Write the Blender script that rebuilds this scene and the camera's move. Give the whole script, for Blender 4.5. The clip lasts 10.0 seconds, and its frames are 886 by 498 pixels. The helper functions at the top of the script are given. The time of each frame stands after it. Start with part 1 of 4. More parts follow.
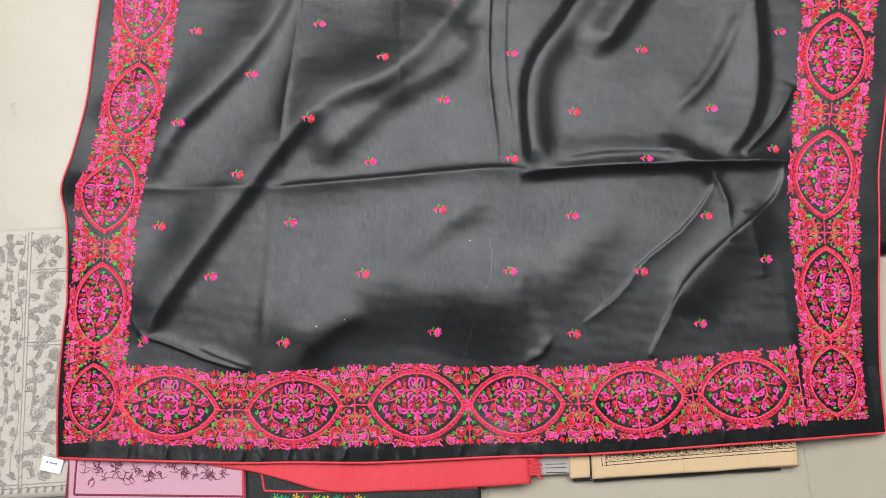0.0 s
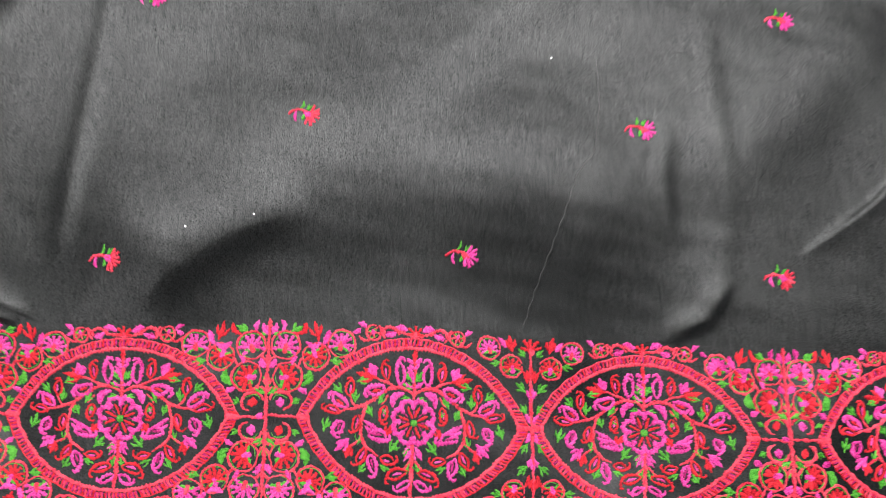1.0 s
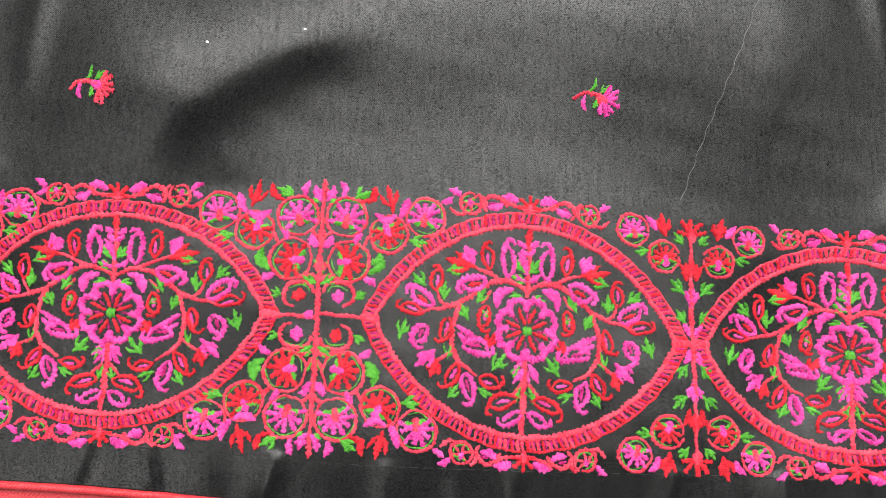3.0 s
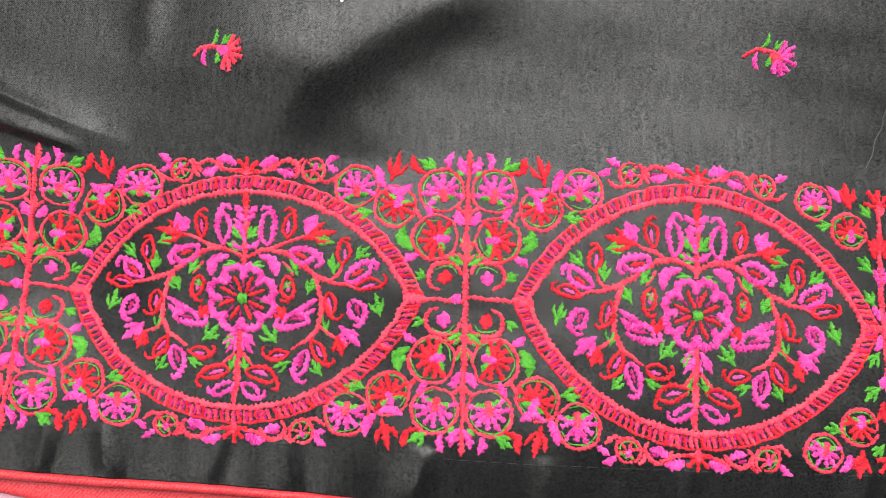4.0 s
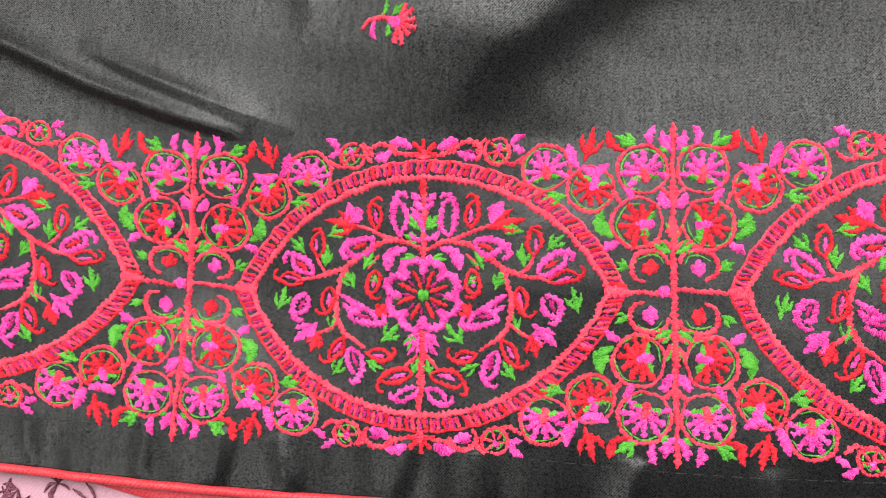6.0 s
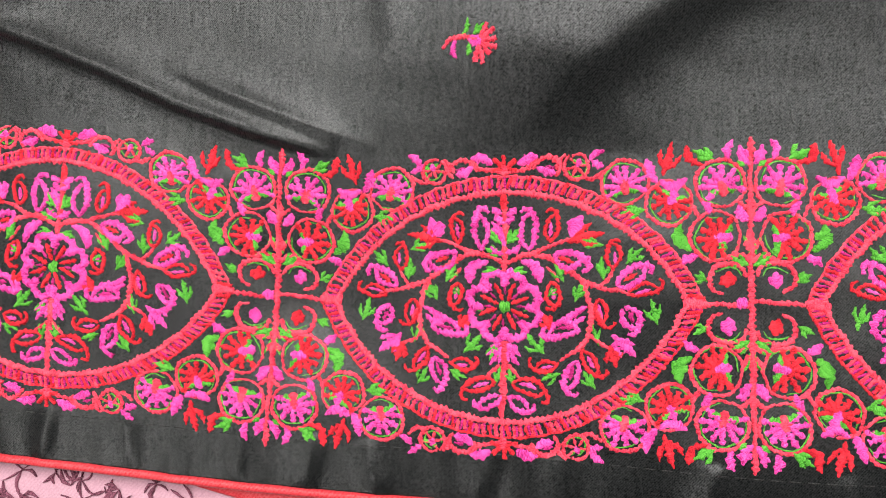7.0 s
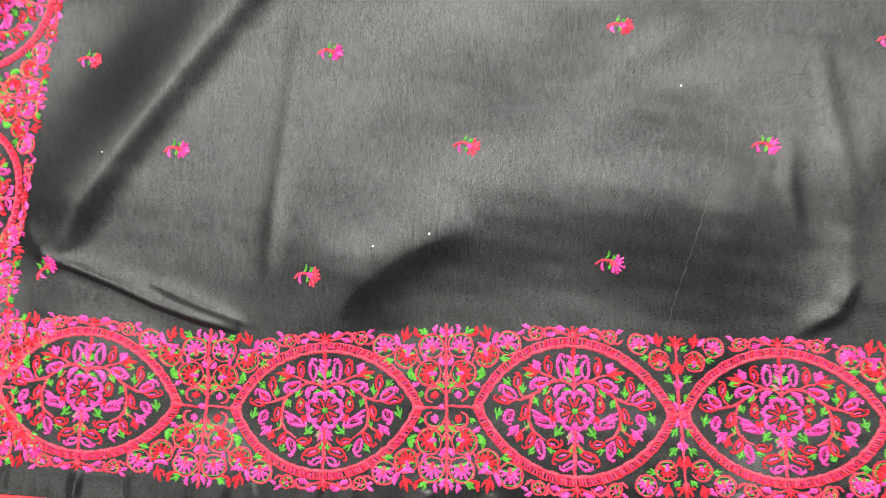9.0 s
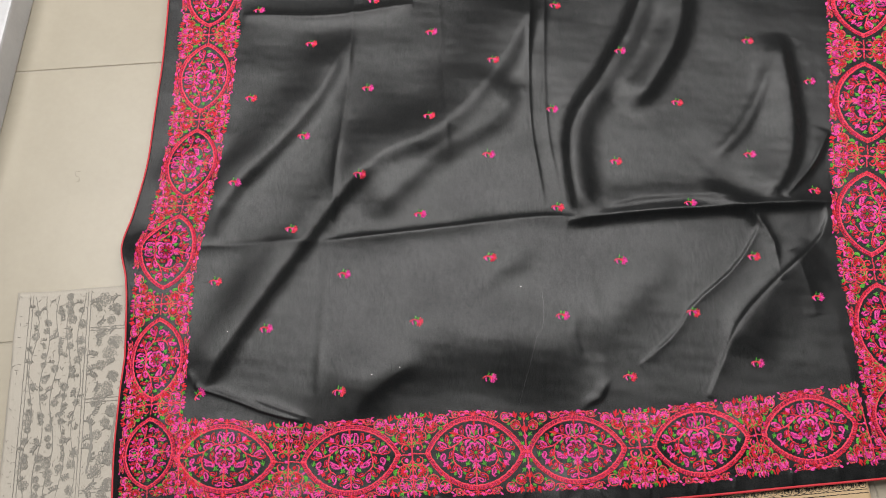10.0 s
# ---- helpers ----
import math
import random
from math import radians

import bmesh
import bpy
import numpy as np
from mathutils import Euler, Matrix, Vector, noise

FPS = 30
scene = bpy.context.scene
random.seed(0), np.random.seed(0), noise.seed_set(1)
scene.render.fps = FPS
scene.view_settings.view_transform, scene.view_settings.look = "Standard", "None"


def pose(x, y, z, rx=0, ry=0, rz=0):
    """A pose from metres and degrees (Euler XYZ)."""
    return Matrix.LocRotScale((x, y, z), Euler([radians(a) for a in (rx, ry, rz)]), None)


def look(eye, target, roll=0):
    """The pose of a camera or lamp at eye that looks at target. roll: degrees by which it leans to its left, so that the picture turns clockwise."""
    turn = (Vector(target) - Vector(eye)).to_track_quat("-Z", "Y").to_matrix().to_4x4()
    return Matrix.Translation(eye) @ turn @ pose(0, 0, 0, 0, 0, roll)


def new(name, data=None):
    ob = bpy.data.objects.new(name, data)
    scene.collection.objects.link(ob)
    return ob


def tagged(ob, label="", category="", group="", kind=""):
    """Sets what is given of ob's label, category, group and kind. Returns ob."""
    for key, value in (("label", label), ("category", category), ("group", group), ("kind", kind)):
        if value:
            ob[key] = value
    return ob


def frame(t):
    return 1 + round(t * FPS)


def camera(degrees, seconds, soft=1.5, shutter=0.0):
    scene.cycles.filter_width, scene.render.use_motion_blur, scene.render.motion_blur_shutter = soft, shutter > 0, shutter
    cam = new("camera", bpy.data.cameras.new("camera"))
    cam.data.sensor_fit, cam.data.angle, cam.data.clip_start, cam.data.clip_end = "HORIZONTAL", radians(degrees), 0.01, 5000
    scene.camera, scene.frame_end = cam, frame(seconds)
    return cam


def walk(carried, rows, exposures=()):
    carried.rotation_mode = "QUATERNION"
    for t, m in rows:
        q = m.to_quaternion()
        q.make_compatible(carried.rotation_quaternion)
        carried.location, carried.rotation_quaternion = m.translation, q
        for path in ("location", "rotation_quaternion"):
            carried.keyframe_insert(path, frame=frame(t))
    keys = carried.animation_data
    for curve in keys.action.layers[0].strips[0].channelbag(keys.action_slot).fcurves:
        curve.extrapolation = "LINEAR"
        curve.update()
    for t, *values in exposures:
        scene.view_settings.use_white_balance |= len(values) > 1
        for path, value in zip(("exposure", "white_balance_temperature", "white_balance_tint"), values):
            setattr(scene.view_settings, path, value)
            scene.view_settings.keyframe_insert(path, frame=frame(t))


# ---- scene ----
cam = camera(59.4, 10.0, soft=0.85, shutter=0.12)
PATH = [
    (0, (0.451, 0.093, 0.978), (0.539, 0.468, -0.984), 10.0),
    (0.5, (0.468, 0.136, 0.749), (0.558, 0.437, -1.227), 15.1),
    (1, (0.45, 0.103, 0.417), (0.533, 0.459, -1.549), 13.0),
    (1.5, (0.439, 0.081, 0.319), (0.523, 0.398, -1.654), 16.0),
    (2, (0.437, 0.079, 0.3), (0.522, 0.387, -1.674), 17.2),
    (3.5, (0.39, 0.069, 0.276), (0.419, 0.37, -1.702), 6.5),
    (4, (0.37, 0.071, 0.259), (0.347, 0.345, -1.722), -3.9),
    (4.5, (0.359, 0.072, 0.251), (0.286, 0.321, -1.733), -15.7),
    (5, (0.351, 0.069, 0.246), (0.244, 0.335, -1.733), -21.4),
    (5.5, (0.338, 0.077, 0.239), (0.198, 0.288, -1.745), -33.5),
    (6, (0.328, 0.078, 0.235), (0.144, 0.291, -1.745), -41.0),
    (6.2, (0.324, 0.077, 0.235), (0.101, 0.294, -1.741), -46.2),
    (7.3, (0.31, 0.098, 0.257), (0.062, 0.217, -1.724), -64.9),
    (7.5, (0.316, 0.102, 0.267), (0.082, 0.253, -1.713), -57.8),
    (8, (0.331, 0.108, 0.295), (0.15, 0.333, -1.684), -39.8),
    (8.5, (0.361, 0.088, 0.339), (0.233, 0.431, -1.627), -21.6),
    (9, (0.402, 0.091, 0.480), (0.290, 0.485, -1.478), -17.4),
    (9.5, (0.408, 0.083, 0.809), (0.387, 0.548, -1.136), -5.6),
    (10, (0.401, 0.02, 0.972), (0.464, 0.661, -0.921), 1.0),
]
EXPOSURE = [(0, -0.08, 6200, 11), (0.5, 0.02, 6300, 10), (1, 0.12, 6450, 10), (2, 0.20, 6600, 10), (3.5, 0.25, 6600, 10), (6, 0.24, 6600, 10),
            (7.5, 0.32, 6650, 9), (8, 0.38, 6700, 9), (8.5, 0.42, 6750, 9), (9, 0.50, 6700, 9), (9.4, 0.2, 6550, 10), (10, -0.47, 6550, 11)]
walk(cam, [(t, look(eye, target, roll)) for t, eye, target, roll in PATH], EXPOSURE)

# ---------------------------------------------------------------- light
world = bpy.data.worlds.new("world")
scene.world = world
world.use_nodes = True
world.node_tree.nodes["Background"].inputs[0].default_value = (0.75, 0.8, 0.9, 1)
world.node_tree.nodes["Background"].inputs[1].default_value = 0.05


def area_lamp(name, eye, target, sx, sy, watts, colour):
    lamp = bpy.data.lights.new(name, "AREA")
    lamp.shape, lamp.size, lamp.size_y = "RECTANGLE", sx, sy
    lamp.energy, lamp.color = watts, colour
    ob = new(name, lamp)
    ob.matrix_world = look(eye, target)
    return ob


# shop ceiling light, assumed out of view, sized to suit the silk's reflection
area_lamp("unseen_ceiling_lamp", (0.50, 1.43, 2.62), (0.50, 1.43, 0), 3.7, 1.74, 183, (1.0, 0.99, 0.975))
# added fill lamp, no known fixture, slanting in to bring out thread relief
area_lamp("unseen_ceiling_lamp", (-1.2, -0.9, 2.62), (-1.2, -0.9, 0), 0.6, 0.6, 22, (1.0, 0.99, 0.975))

# ---------------------------------------------------------------- materials


def material(name, rough=0.6, metal=0.0):
    m = bpy.data.materials.new(name)
    m.use_nodes = True
    n = m.node_tree.nodes
    p = n["Principled BSDF"]
    p.inputs["Roughness"].default_value = rough
    p.inputs["Metallic"].default_value = metal
    return m, n, m.node_tree.links, p


def ramp(n, stops):
    r = n.new("ShaderNodeValToRGB")
    e = r.color_ramp.elements
    e[0].position, e[0].color = stops[0][0], (*stops[0][1], 1)
    e[1].position, e[1].color = stops[-1][0], (*stops[-1][1], 1)
    for pos, col in stops[1:-1]:
        e.new(pos).color = (*col, 1)
    return r


def noise_node(n, l, scale, detail=3.0, rough=0.6, vec=None):
    t = n.new("ShaderNodeTexNoise")
    t.inputs["Scale"].default_value = scale
    t.inputs["Detail"].default_value = detail
    t.inputs["Roughness"].default_value = rough
    if vec is not None:
        l.new(vec, t.inputs["Vector"])
    return t


def bump(n, l, p, height, strength, distance):
    b = n.new("ShaderNodeBump")
    b.inputs["Strength"].default_value = strength
    b.inputs["Distance"].default_value = distance
    l.new(height, b.inputs["Height"])
    l.new(b.outputs[0], p.inputs["Normal"])
    return b


def mul(n, l, a, b, op="MULTIPLY"):
    m = n.new("ShaderNodeMath")
    m.operation = op
    for i, v in enumerate((a, b)):
        if isinstance(v, (int, float)):
            m.inputs[i].default_value = v
        else:
            l.new(v, m.inputs[i])
    return m.outputs[0]


def thread(name, dark, base, light):
    """Satin-stitch thread: uneven stitches across the stroke with painted shade between them, uneven dye, matt fibre.
    """
    m, n, l, p = material(name, 0.62)
    uv = n.new("ShaderNodeUVMap")
    sep = n.new("ShaderNodeSeparateXYZ")
    l.new(uv.outputs[0], sep.inputs[0])
    wob = noise_node(n, l, 0.9, 2.0, 0.6, uv.outputs[0])
    slant = mul(n, l, sep.outputs[1], 0.35)
    along = mul(n, l, sep.outputs[0], slant, "ADD")
    along = mul(n, l, along, mul(n, l, wob.outputs[0], 2.2), "ADD")
    wave = mul(n, l, mul(n, l, along, 12.0), 0.0, "SINE")
    w01 = mul(n, l, mul(n, l, wave, 0.5), 0.5, "ADD")
    mp = n.new("ShaderNodeMapping")
    mp.inputs["Scale"].default_value = (1.0, 0.22, 1.0)
    l.new(uv.outputs[0], mp.inputs[0])
    stitch = noise_node(n, l, 2.6, 2.0, 0.6, mp.outputs[0])
    geo = n.new("ShaderNodeNewGeometry")
    big = noise_node(n, l, 0.22, 2.0, 0.5, uv.outputs[0])
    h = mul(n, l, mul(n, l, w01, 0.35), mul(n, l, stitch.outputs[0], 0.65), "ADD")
    # stitch height also drives the colour: shade painted into gaps, highlights onto crests
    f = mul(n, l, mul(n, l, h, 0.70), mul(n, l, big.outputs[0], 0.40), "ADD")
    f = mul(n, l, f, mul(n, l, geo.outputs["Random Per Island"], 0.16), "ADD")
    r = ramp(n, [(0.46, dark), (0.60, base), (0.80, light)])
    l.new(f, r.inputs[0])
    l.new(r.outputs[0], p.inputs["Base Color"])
    p.inputs["Specular IOR Level"].default_value = 0.12
    bump(n, l, p, h, 0.6, 0.0005)
    return m


# per thread: painted gap shade, dyed base, painted highlight; dye unevenness shifts between them
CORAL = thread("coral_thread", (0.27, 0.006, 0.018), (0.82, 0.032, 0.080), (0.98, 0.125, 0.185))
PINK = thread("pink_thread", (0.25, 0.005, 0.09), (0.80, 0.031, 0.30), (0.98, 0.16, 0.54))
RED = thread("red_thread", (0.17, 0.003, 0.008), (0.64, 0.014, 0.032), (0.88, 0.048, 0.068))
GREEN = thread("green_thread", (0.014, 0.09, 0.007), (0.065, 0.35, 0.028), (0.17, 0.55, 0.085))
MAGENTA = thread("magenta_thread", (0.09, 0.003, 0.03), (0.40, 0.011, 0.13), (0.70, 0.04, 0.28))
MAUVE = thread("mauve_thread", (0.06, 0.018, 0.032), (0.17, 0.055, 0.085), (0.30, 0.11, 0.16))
YELLOW = thread("yellow_thread", (0.3, 0.15, 0.01), (0.6, 0.35, 0.03), (0.75, 0.5, 0.1))
TEAL = thread("teal_thread", (0.0, 0.1, 0.05), (0.01, 0.28, 0.15), (0.05, 0.4, 0.25))


def woven(name, dark, light, rough, spec=0.5, twill=0.0011, sheen=0.1, coarse=9.0, bumps=0.25):
    """Woven cloth: diagonal twill lines, slubs of the yarn and broad unevenness."""
    m, n, l, p = material(name, rough)
    tc = n.new("ShaderNodeTexCoord")
    sep = n.new("ShaderNodeSeparateXYZ")
    l.new(tc.outputs["Object"], sep.inputs[0])
    wob = noise_node(n, l, 260.0, 2.0, 0.6, tc.outputs["Object"])
    d = mul(n, l, mul(n, l, sep.outputs[0], 0.72), mul(n, l, sep.outputs[1], -0.70), "ADD")
    d = mul(n, l, d, mul(n, l, wob.outputs[0], twill * 0.8), "ADD")
    wave = mul(n, l, mul(n, l, d, 2 * math.pi / twill), 0.0, "SINE")
    grain = noise_node(n, l, 1650.0, 2.0, 0.75, tc.outputs["Object"])
    mp = n.new("ShaderNodeMapping")
    mp.inputs["Scale"].default_value = (1.0, 0.12, 1.0)
    l.new(tc.outputs["Object"], mp.inputs[0])
    slub = noise_node(n, l, 700.0, 3.0, 0.6, mp.outputs[0])
    big = noise_node(n, l, coarse, 4.0, 0.6, tc.outputs["Object"])
    f = mul(n, l, mul(n, l, wave, 0.055), mul(n, l, grain.outputs[0], 0.80), "ADD")
    f = mul(n, l, f, mul(n, l, slub.outputs[0], 0.18), "ADD")
    f = mul(n, l, f, mul(n, l, big.outputs[0], 0.15), "ADD")
    r = ramp(n, [(0.3, dark), (0.85, light)])
    l.new(f, r.inputs[0])
    l.new(r.outputs[0], p.inputs["Base Color"])
    mr = n.new("ShaderNodeMapRange")
    mr.inputs["From Min"].default_value, mr.inputs["From Max"].default_value = 0.40, 0.75
    mr.inputs["To Min"].default_value, mr.inputs["To Max"].default_value = spec * 0.1, spec * 1.9
    l.new(f, mr.inputs["Value"])
    l.new(mr.outputs[0], p.inputs["Specular IOR Level"])
    p.inputs["Sheen Weight"].default_value = sheen
    p.inputs["Sheen Roughness"].default_value = 0.4
    bump(n, l, p, f, bumps, 0.0005)
    return m


BLACK_SILK = woven("black_silk", (0.0012, 0.0014, 0.0016), (0.013, 0.0142, 0.0152), 0.31, 0.355, bumps=0.26, sheen=0.0, twill=0.00062)
BLACK_COTTON = woven("black_cotton", (0.004, 0.004, 0.004), (0.02, 0.02, 0.02), 0.6, 0.4)
RED_SILK = woven("red_silk", (0.45, 0.02, 0.03), (0.68, 0.05, 0.065), 0.5, 0.4, bumps=0.12)
PINK_CLOTH = woven("pale_pink_cloth", (0.42, 0.22, 0.28), (0.58, 0.34, 0.41), 0.8, 0.2)
GREY_CLOTH = woven("grey_cloth", (0.36, 0.33, 0.28), (0.52, 0.48, 0.42), 0.85, 0.2)
GREY_PRINT = woven("grey_print", (0.20, 0.192, 0.172), (0.34, 0.322, 0.285), 0.85, 0.2)
TAN_CLOTH = woven("tan_cloth", (0.45, 0.31, 0.17), (0.62, 0.46, 0.28), 0.7, 0.3)
# off-white taken down to grey: the shadow over this cloth is in its colour
SHADED_WHITE = woven("shaded_off_white_cloth", (0.27, 0.245, 0.23), (0.42, 0.385, 0.36), 0.8, 0.2)
MAROON = woven("maroon_cloth", (0.11, 0.012, 0.025), (0.25, 0.03, 0.06), 0.6, 0.3)


def plain(name, a, b, rough, scale, metal=0.0, bumps=0.1):
    m, n, l, p = material(name, rough, metal)
    tc = n.new("ShaderNodeTexCoord")
    t = noise_node(n, l, scale, 5.0, 0.65, tc.outputs["Object"])
    fine = noise_node(n, l, scale * 22, 3.0, 0.6, tc.outputs["Object"])
    f = mul(n, l, mul(n, l, t.outputs[0], 0.8), mul(n, l, fine.outputs[0], 0.2), "ADD")
    r = ramp(n, [(0.3, a), (0.7, b)])
    l.new(f, r.inputs[0])
    l.new(r.outputs[0], p.inputs["Base Color"])
    bump(n, l, p, fine.outputs[0], bumps, 0.0006)
    return m


TILE = plain("cream_floor_tile", (0.345, 0.308, 0.238), (0.405, 0.364, 0.288), 0.30, 5.0, bumps=0.03)
GROUT = plain("grey_grout", (0.28, 0.255, 0.21), (0.40, 0.365, 0.30), 0.9, 30.0)
WALL = plain("painted_wall", (0.17, 0.165, 0.16), (0.24, 0.235, 0.225), 0.8, 4.0)
CEILING = plain("ceiling_paint", (0.5, 0.5, 0.49), (0.58, 0.58, 0.57), 0.9, 4.0)
CARD = plain("white_card", (0.74, 0.74, 0.75), (0.82, 0.82, 0.83), 0.6, 60.0)
INK = plain("blue_ink", (0.03, 0.04, 0.12), (0.06, 0.07, 0.2), 0.6, 60.0)
GREY_METAL = plain("grey_metal", (0.45, 0.45, 0.46), (0.6, 0.6, 0.61), 0.35, 8.0)
DARK_KICK = plain("dark_plinth", (0.05, 0.045, 0.04), (0.1, 0.09, 0.08), 0.6, 12.0)
LINT = plain("white_lint", (0.7, 0.7, 0.7), (0.85, 0.85, 0.85), 0.9, 80.0)
FAINT = plain("faint_thread", (0.08, 0.08, 0.08), (0.14, 0.14, 0.14), 0.9, 80.0)

# ---------------------------------------------------------------- mesh helpers


def mesh_object(name, verts, faces, mat, parent=None, uvs=None, label="", smooth=True):
    me = bpy.data.meshes.new(name)
    me.from_pydata(np.asarray(verts).tolist(), [], np.asarray(faces).tolist())
    for m in (mat if isinstance(mat, (list, tuple)) else [mat]):
        me.materials.append(m)
    if smooth:
        me.polygons.foreach_set("use_smooth", [True] * len(me.polygons))
    if uvs is not None:
        layer = me.uv_layers.new(name="UVMap")
        idx = np.zeros(len(me.loops), dtype=np.int32)
        me.loops.foreach_get("vertex_index", idx)
        layer.data.foreach_set("uv", np.asarray(uvs, dtype=np.float32)[idx].ravel())
    me.update()
    ob = new(name, me)
    if parent is not None:
        ob.parent = parent
    if label:
        ob["label"] = label
    return ob


def part(name, bm, mat, parent, label="", smooth=False):
    me = bpy.data.meshes.new(name)
    bm.to_mesh(me)
    bm.free()
    me.materials.append(mat)
    if smooth:
        me.polygons.foreach_set("use_smooth", [True] * len(me.polygons))
    ob = new(name, me)
    ob.parent = parent
    if label:
        ob["label"] = label
    return ob


def box_bm(x0, x1, y0, y1, z0, z1, bevel=0.0, seg=2):
    bm = bmesh.new()
    bmesh.ops.create_cube(bm, size=1.0)
    for v in bm.verts:
        v.co = Vector(((x0 + x1) / 2 + v.co.x * (x1 - x0), (y0 + y1) / 2 + v.co.y * (y1 - y0), (z0 + z1) / 2 + v.co.z * (z1 - z0)))
    if bevel:
        bmesh.ops.bevel(bm, geom=bm.edges[:], offset=bevel, segments=seg, affect="EDGES", profile=0.6)
    return bm


def curve(pts, step):
    """A smooth curve through a few points, in even steps."""
    p = np.asarray(pts, float)
    if len(p) == 2:
        n = max(2, int(np.hypot(*(p[1] - p[0])) / step) + 1)
        return p[0] + (p[1] - p[0]) * np.linspace(0, 1, n)[:, None]
    e = np.vstack([2 * p[0] - p[1], p, 2 * p[-1] - p[-2]])
    a, b, c, d = e[:-3, None], e[1:-2, None], e[2:-1, None], e[3:, None]
    u = np.linspace(0, 1, 9)[None, :-1, None]
    q = 0.5 * (2 * b + (c - a) * u + (2 * a - 5 * b + 4 * c - d) * u ** 2 + (3 * b - a - 3 * c + d) * u ** 3)
    q = np.vstack([q.reshape(-1, 2), p[-1:]])
    s = np.r_[0, np.cumsum(np.hypot(*np.diff(q, axis=0).T))]
    n = max(3, int(s[-1] / step) + 1)
    t = np.linspace(0, s[-1], n)
    return np.c_[np.interp(t, s, q[:, 0]), np.interp(t, s, q[:, 1])]


def along(keys, column, x):
    """A smooth value out of a short table of stations."""
    k = np.asarray(keys, float)
    xs, ys = k[:, 0], k[:, column]
    g = np.gradient(ys, xs)
    i = np.clip(np.searchsorted(xs, x) - 1, 0, len(xs) - 2)
    h = xs[i + 1] - xs[i]
    u = np.clip((x - xs[i]) / h, -0.5, 1.5)
    return ((2 * u ** 3 - 3 * u ** 2 + 1) * ys[i] + (u ** 3 - 2 * u ** 2 + u) * h * g[i]
            + (3 * u ** 2 - 2 * u ** 3) * ys[i + 1] + (u ** 3 - u ** 2) * h * g[i + 1])


# ---------------------------------------------------------------- the lie of the cloth
FLOOR_Z = -0.024
# bottom border: x, lower edge y, upper edge y
BOTTOM = [(-0.05, 0.066, 0.165), (0.02, 0.063, 0.160), (0.148, 0.055, 0.152), (0.225, 0.046, 0.140), (0.30, 0.0405, 0.138),
          (0.376, 0.0405, 0.1395), (0.452, 0.034, 0.138), (0.513, 0.0335, 0.131), (0.577, 0.0313, 0.128), (0.65, 0.028, 0.123),
          (0.725, 0.027, 0.125), (0.80, 0.030, 0.1265), (0.862, 0.031, 0.130), (0.925, 0.032, 0.132), (1.05, 0.033, 0.134)]
# left and right borders: y, outer x, inner x
LEFT = [(0.0, 0.022, 0.094), (0.06, 0.020, 0.095), (0.12, 0.017, 0.096), (0.19, 0.018, 0.101), (0.245, 0.020, 0.105), (0.31, 0.026, 0.106),
        (0.375, 0.029, 0.114), (0.41, 0.042, 0.124), (0.48, 0.056, 0.138), (0.56, 0.066, 0.150), (0.64, 0.072, 0.160), (0.76, 0.079, 0.169), (1.1, 0.09, 0.185)]
RIGHT = [(0.0, 1.019, 0.934), (0.033, 1.021, 0.935), (0.13, 1.028, 0.941), (0.19, 1.035, 0.944), (0.26, 1.043, 0.947), (0.33, 1.052, 0.953),
         (0.40, 1.070, 0.968), (0.485, 1.094, 0.987), (0.60, 1.122, 1.012), (0.70, 1.145, 1.034), (1.1, 1.23, 1.11)]
# the hem: bottom y by x, left x by y, right x by y
HEM_B = [(-0.02, 0.052), (0.023, 0.049), (0.151, 0.038), (0.238, 0.0305), (0.30, 0.0275), (0.381, 0.022), (0.539, 0.019), (0.665, 0.015), (0.842, 0.016), (1.029, 0.017), (1.06, 0.017)]
HEM_L = [(0.0, 0.013), (0.06, 0.012), (0.12, 0.011), (0.19, 0.014), (0.26, 0.019), (0.345, 0.018), (0.383, 0.0115), (0.43, 0.024), (0.50, 0.039), (0.58, 0.047), (0.66, 0.055), (0.77, 0.061), (1.1, 0.07)]
HEM_R = [(0.0, 1.040), (0.063, 1.043), (0.163, 1.054), (0.28, 1.070), (0.36, 1.083), (0.445, 1.106), (0.60, 1.140), (0.70, 1.166), (1.1, 1.26)]
TOP_Y = 1.02

FOLDS = []


def fold(amp, left, right, *pts, sharp=False, ends=0.05):
    """A fold of the cloth along a line: its height, its reach to the left and right of the line, its way."""
    FOLDS.append((amp, left, right, np.asarray(pts, float), sharp, ends))


# pressed cross crease and the pressed lengthwise pleats
fold(0.0040, 0.004, 0.014, (0.27, 0.372), (0.40, 0.377), (0.57, 0.384), (0.615, 0.378), sharp=True)
fold(0.0085, 0.016, 0.006, (0.60, 0.374), (0.70, 0.379), (0.82, 0.377), (0.97, 0.374), sharp=True)
fold(0.0028, 0.020, 0.006, (0.64, 0.392), (0.72, 0.402), (0.84, 0.396), ends=0.04)
fold(0.0016, 0.006, 0.006, (0.02, 0.386), (0.15, 0.377), (0.27, 0.372), sharp=True)
fold(0.0026, 0.005, 0.003, (0.575, 0.40), (0.572, 0.55), (0.60, 0.78), sharp=True)
fold(0.0019, 0.005, 0.003, (0.598, 0.40), (0.594, 0.55), (0.622, 0.78), sharp=True)
fold(0.0110, 0.012, 0.026, (0.626, 0.36), (0.620, 0.44), (0.632, 0.52), (0.69, 0.60), (0.75, 0.70), (0.79, 0.82))
fold(0.0110, 0.032, 0.018, (0.70, 0.53), (0.75, 0.58), (0.80, 0.66), (0.83, 0.78))
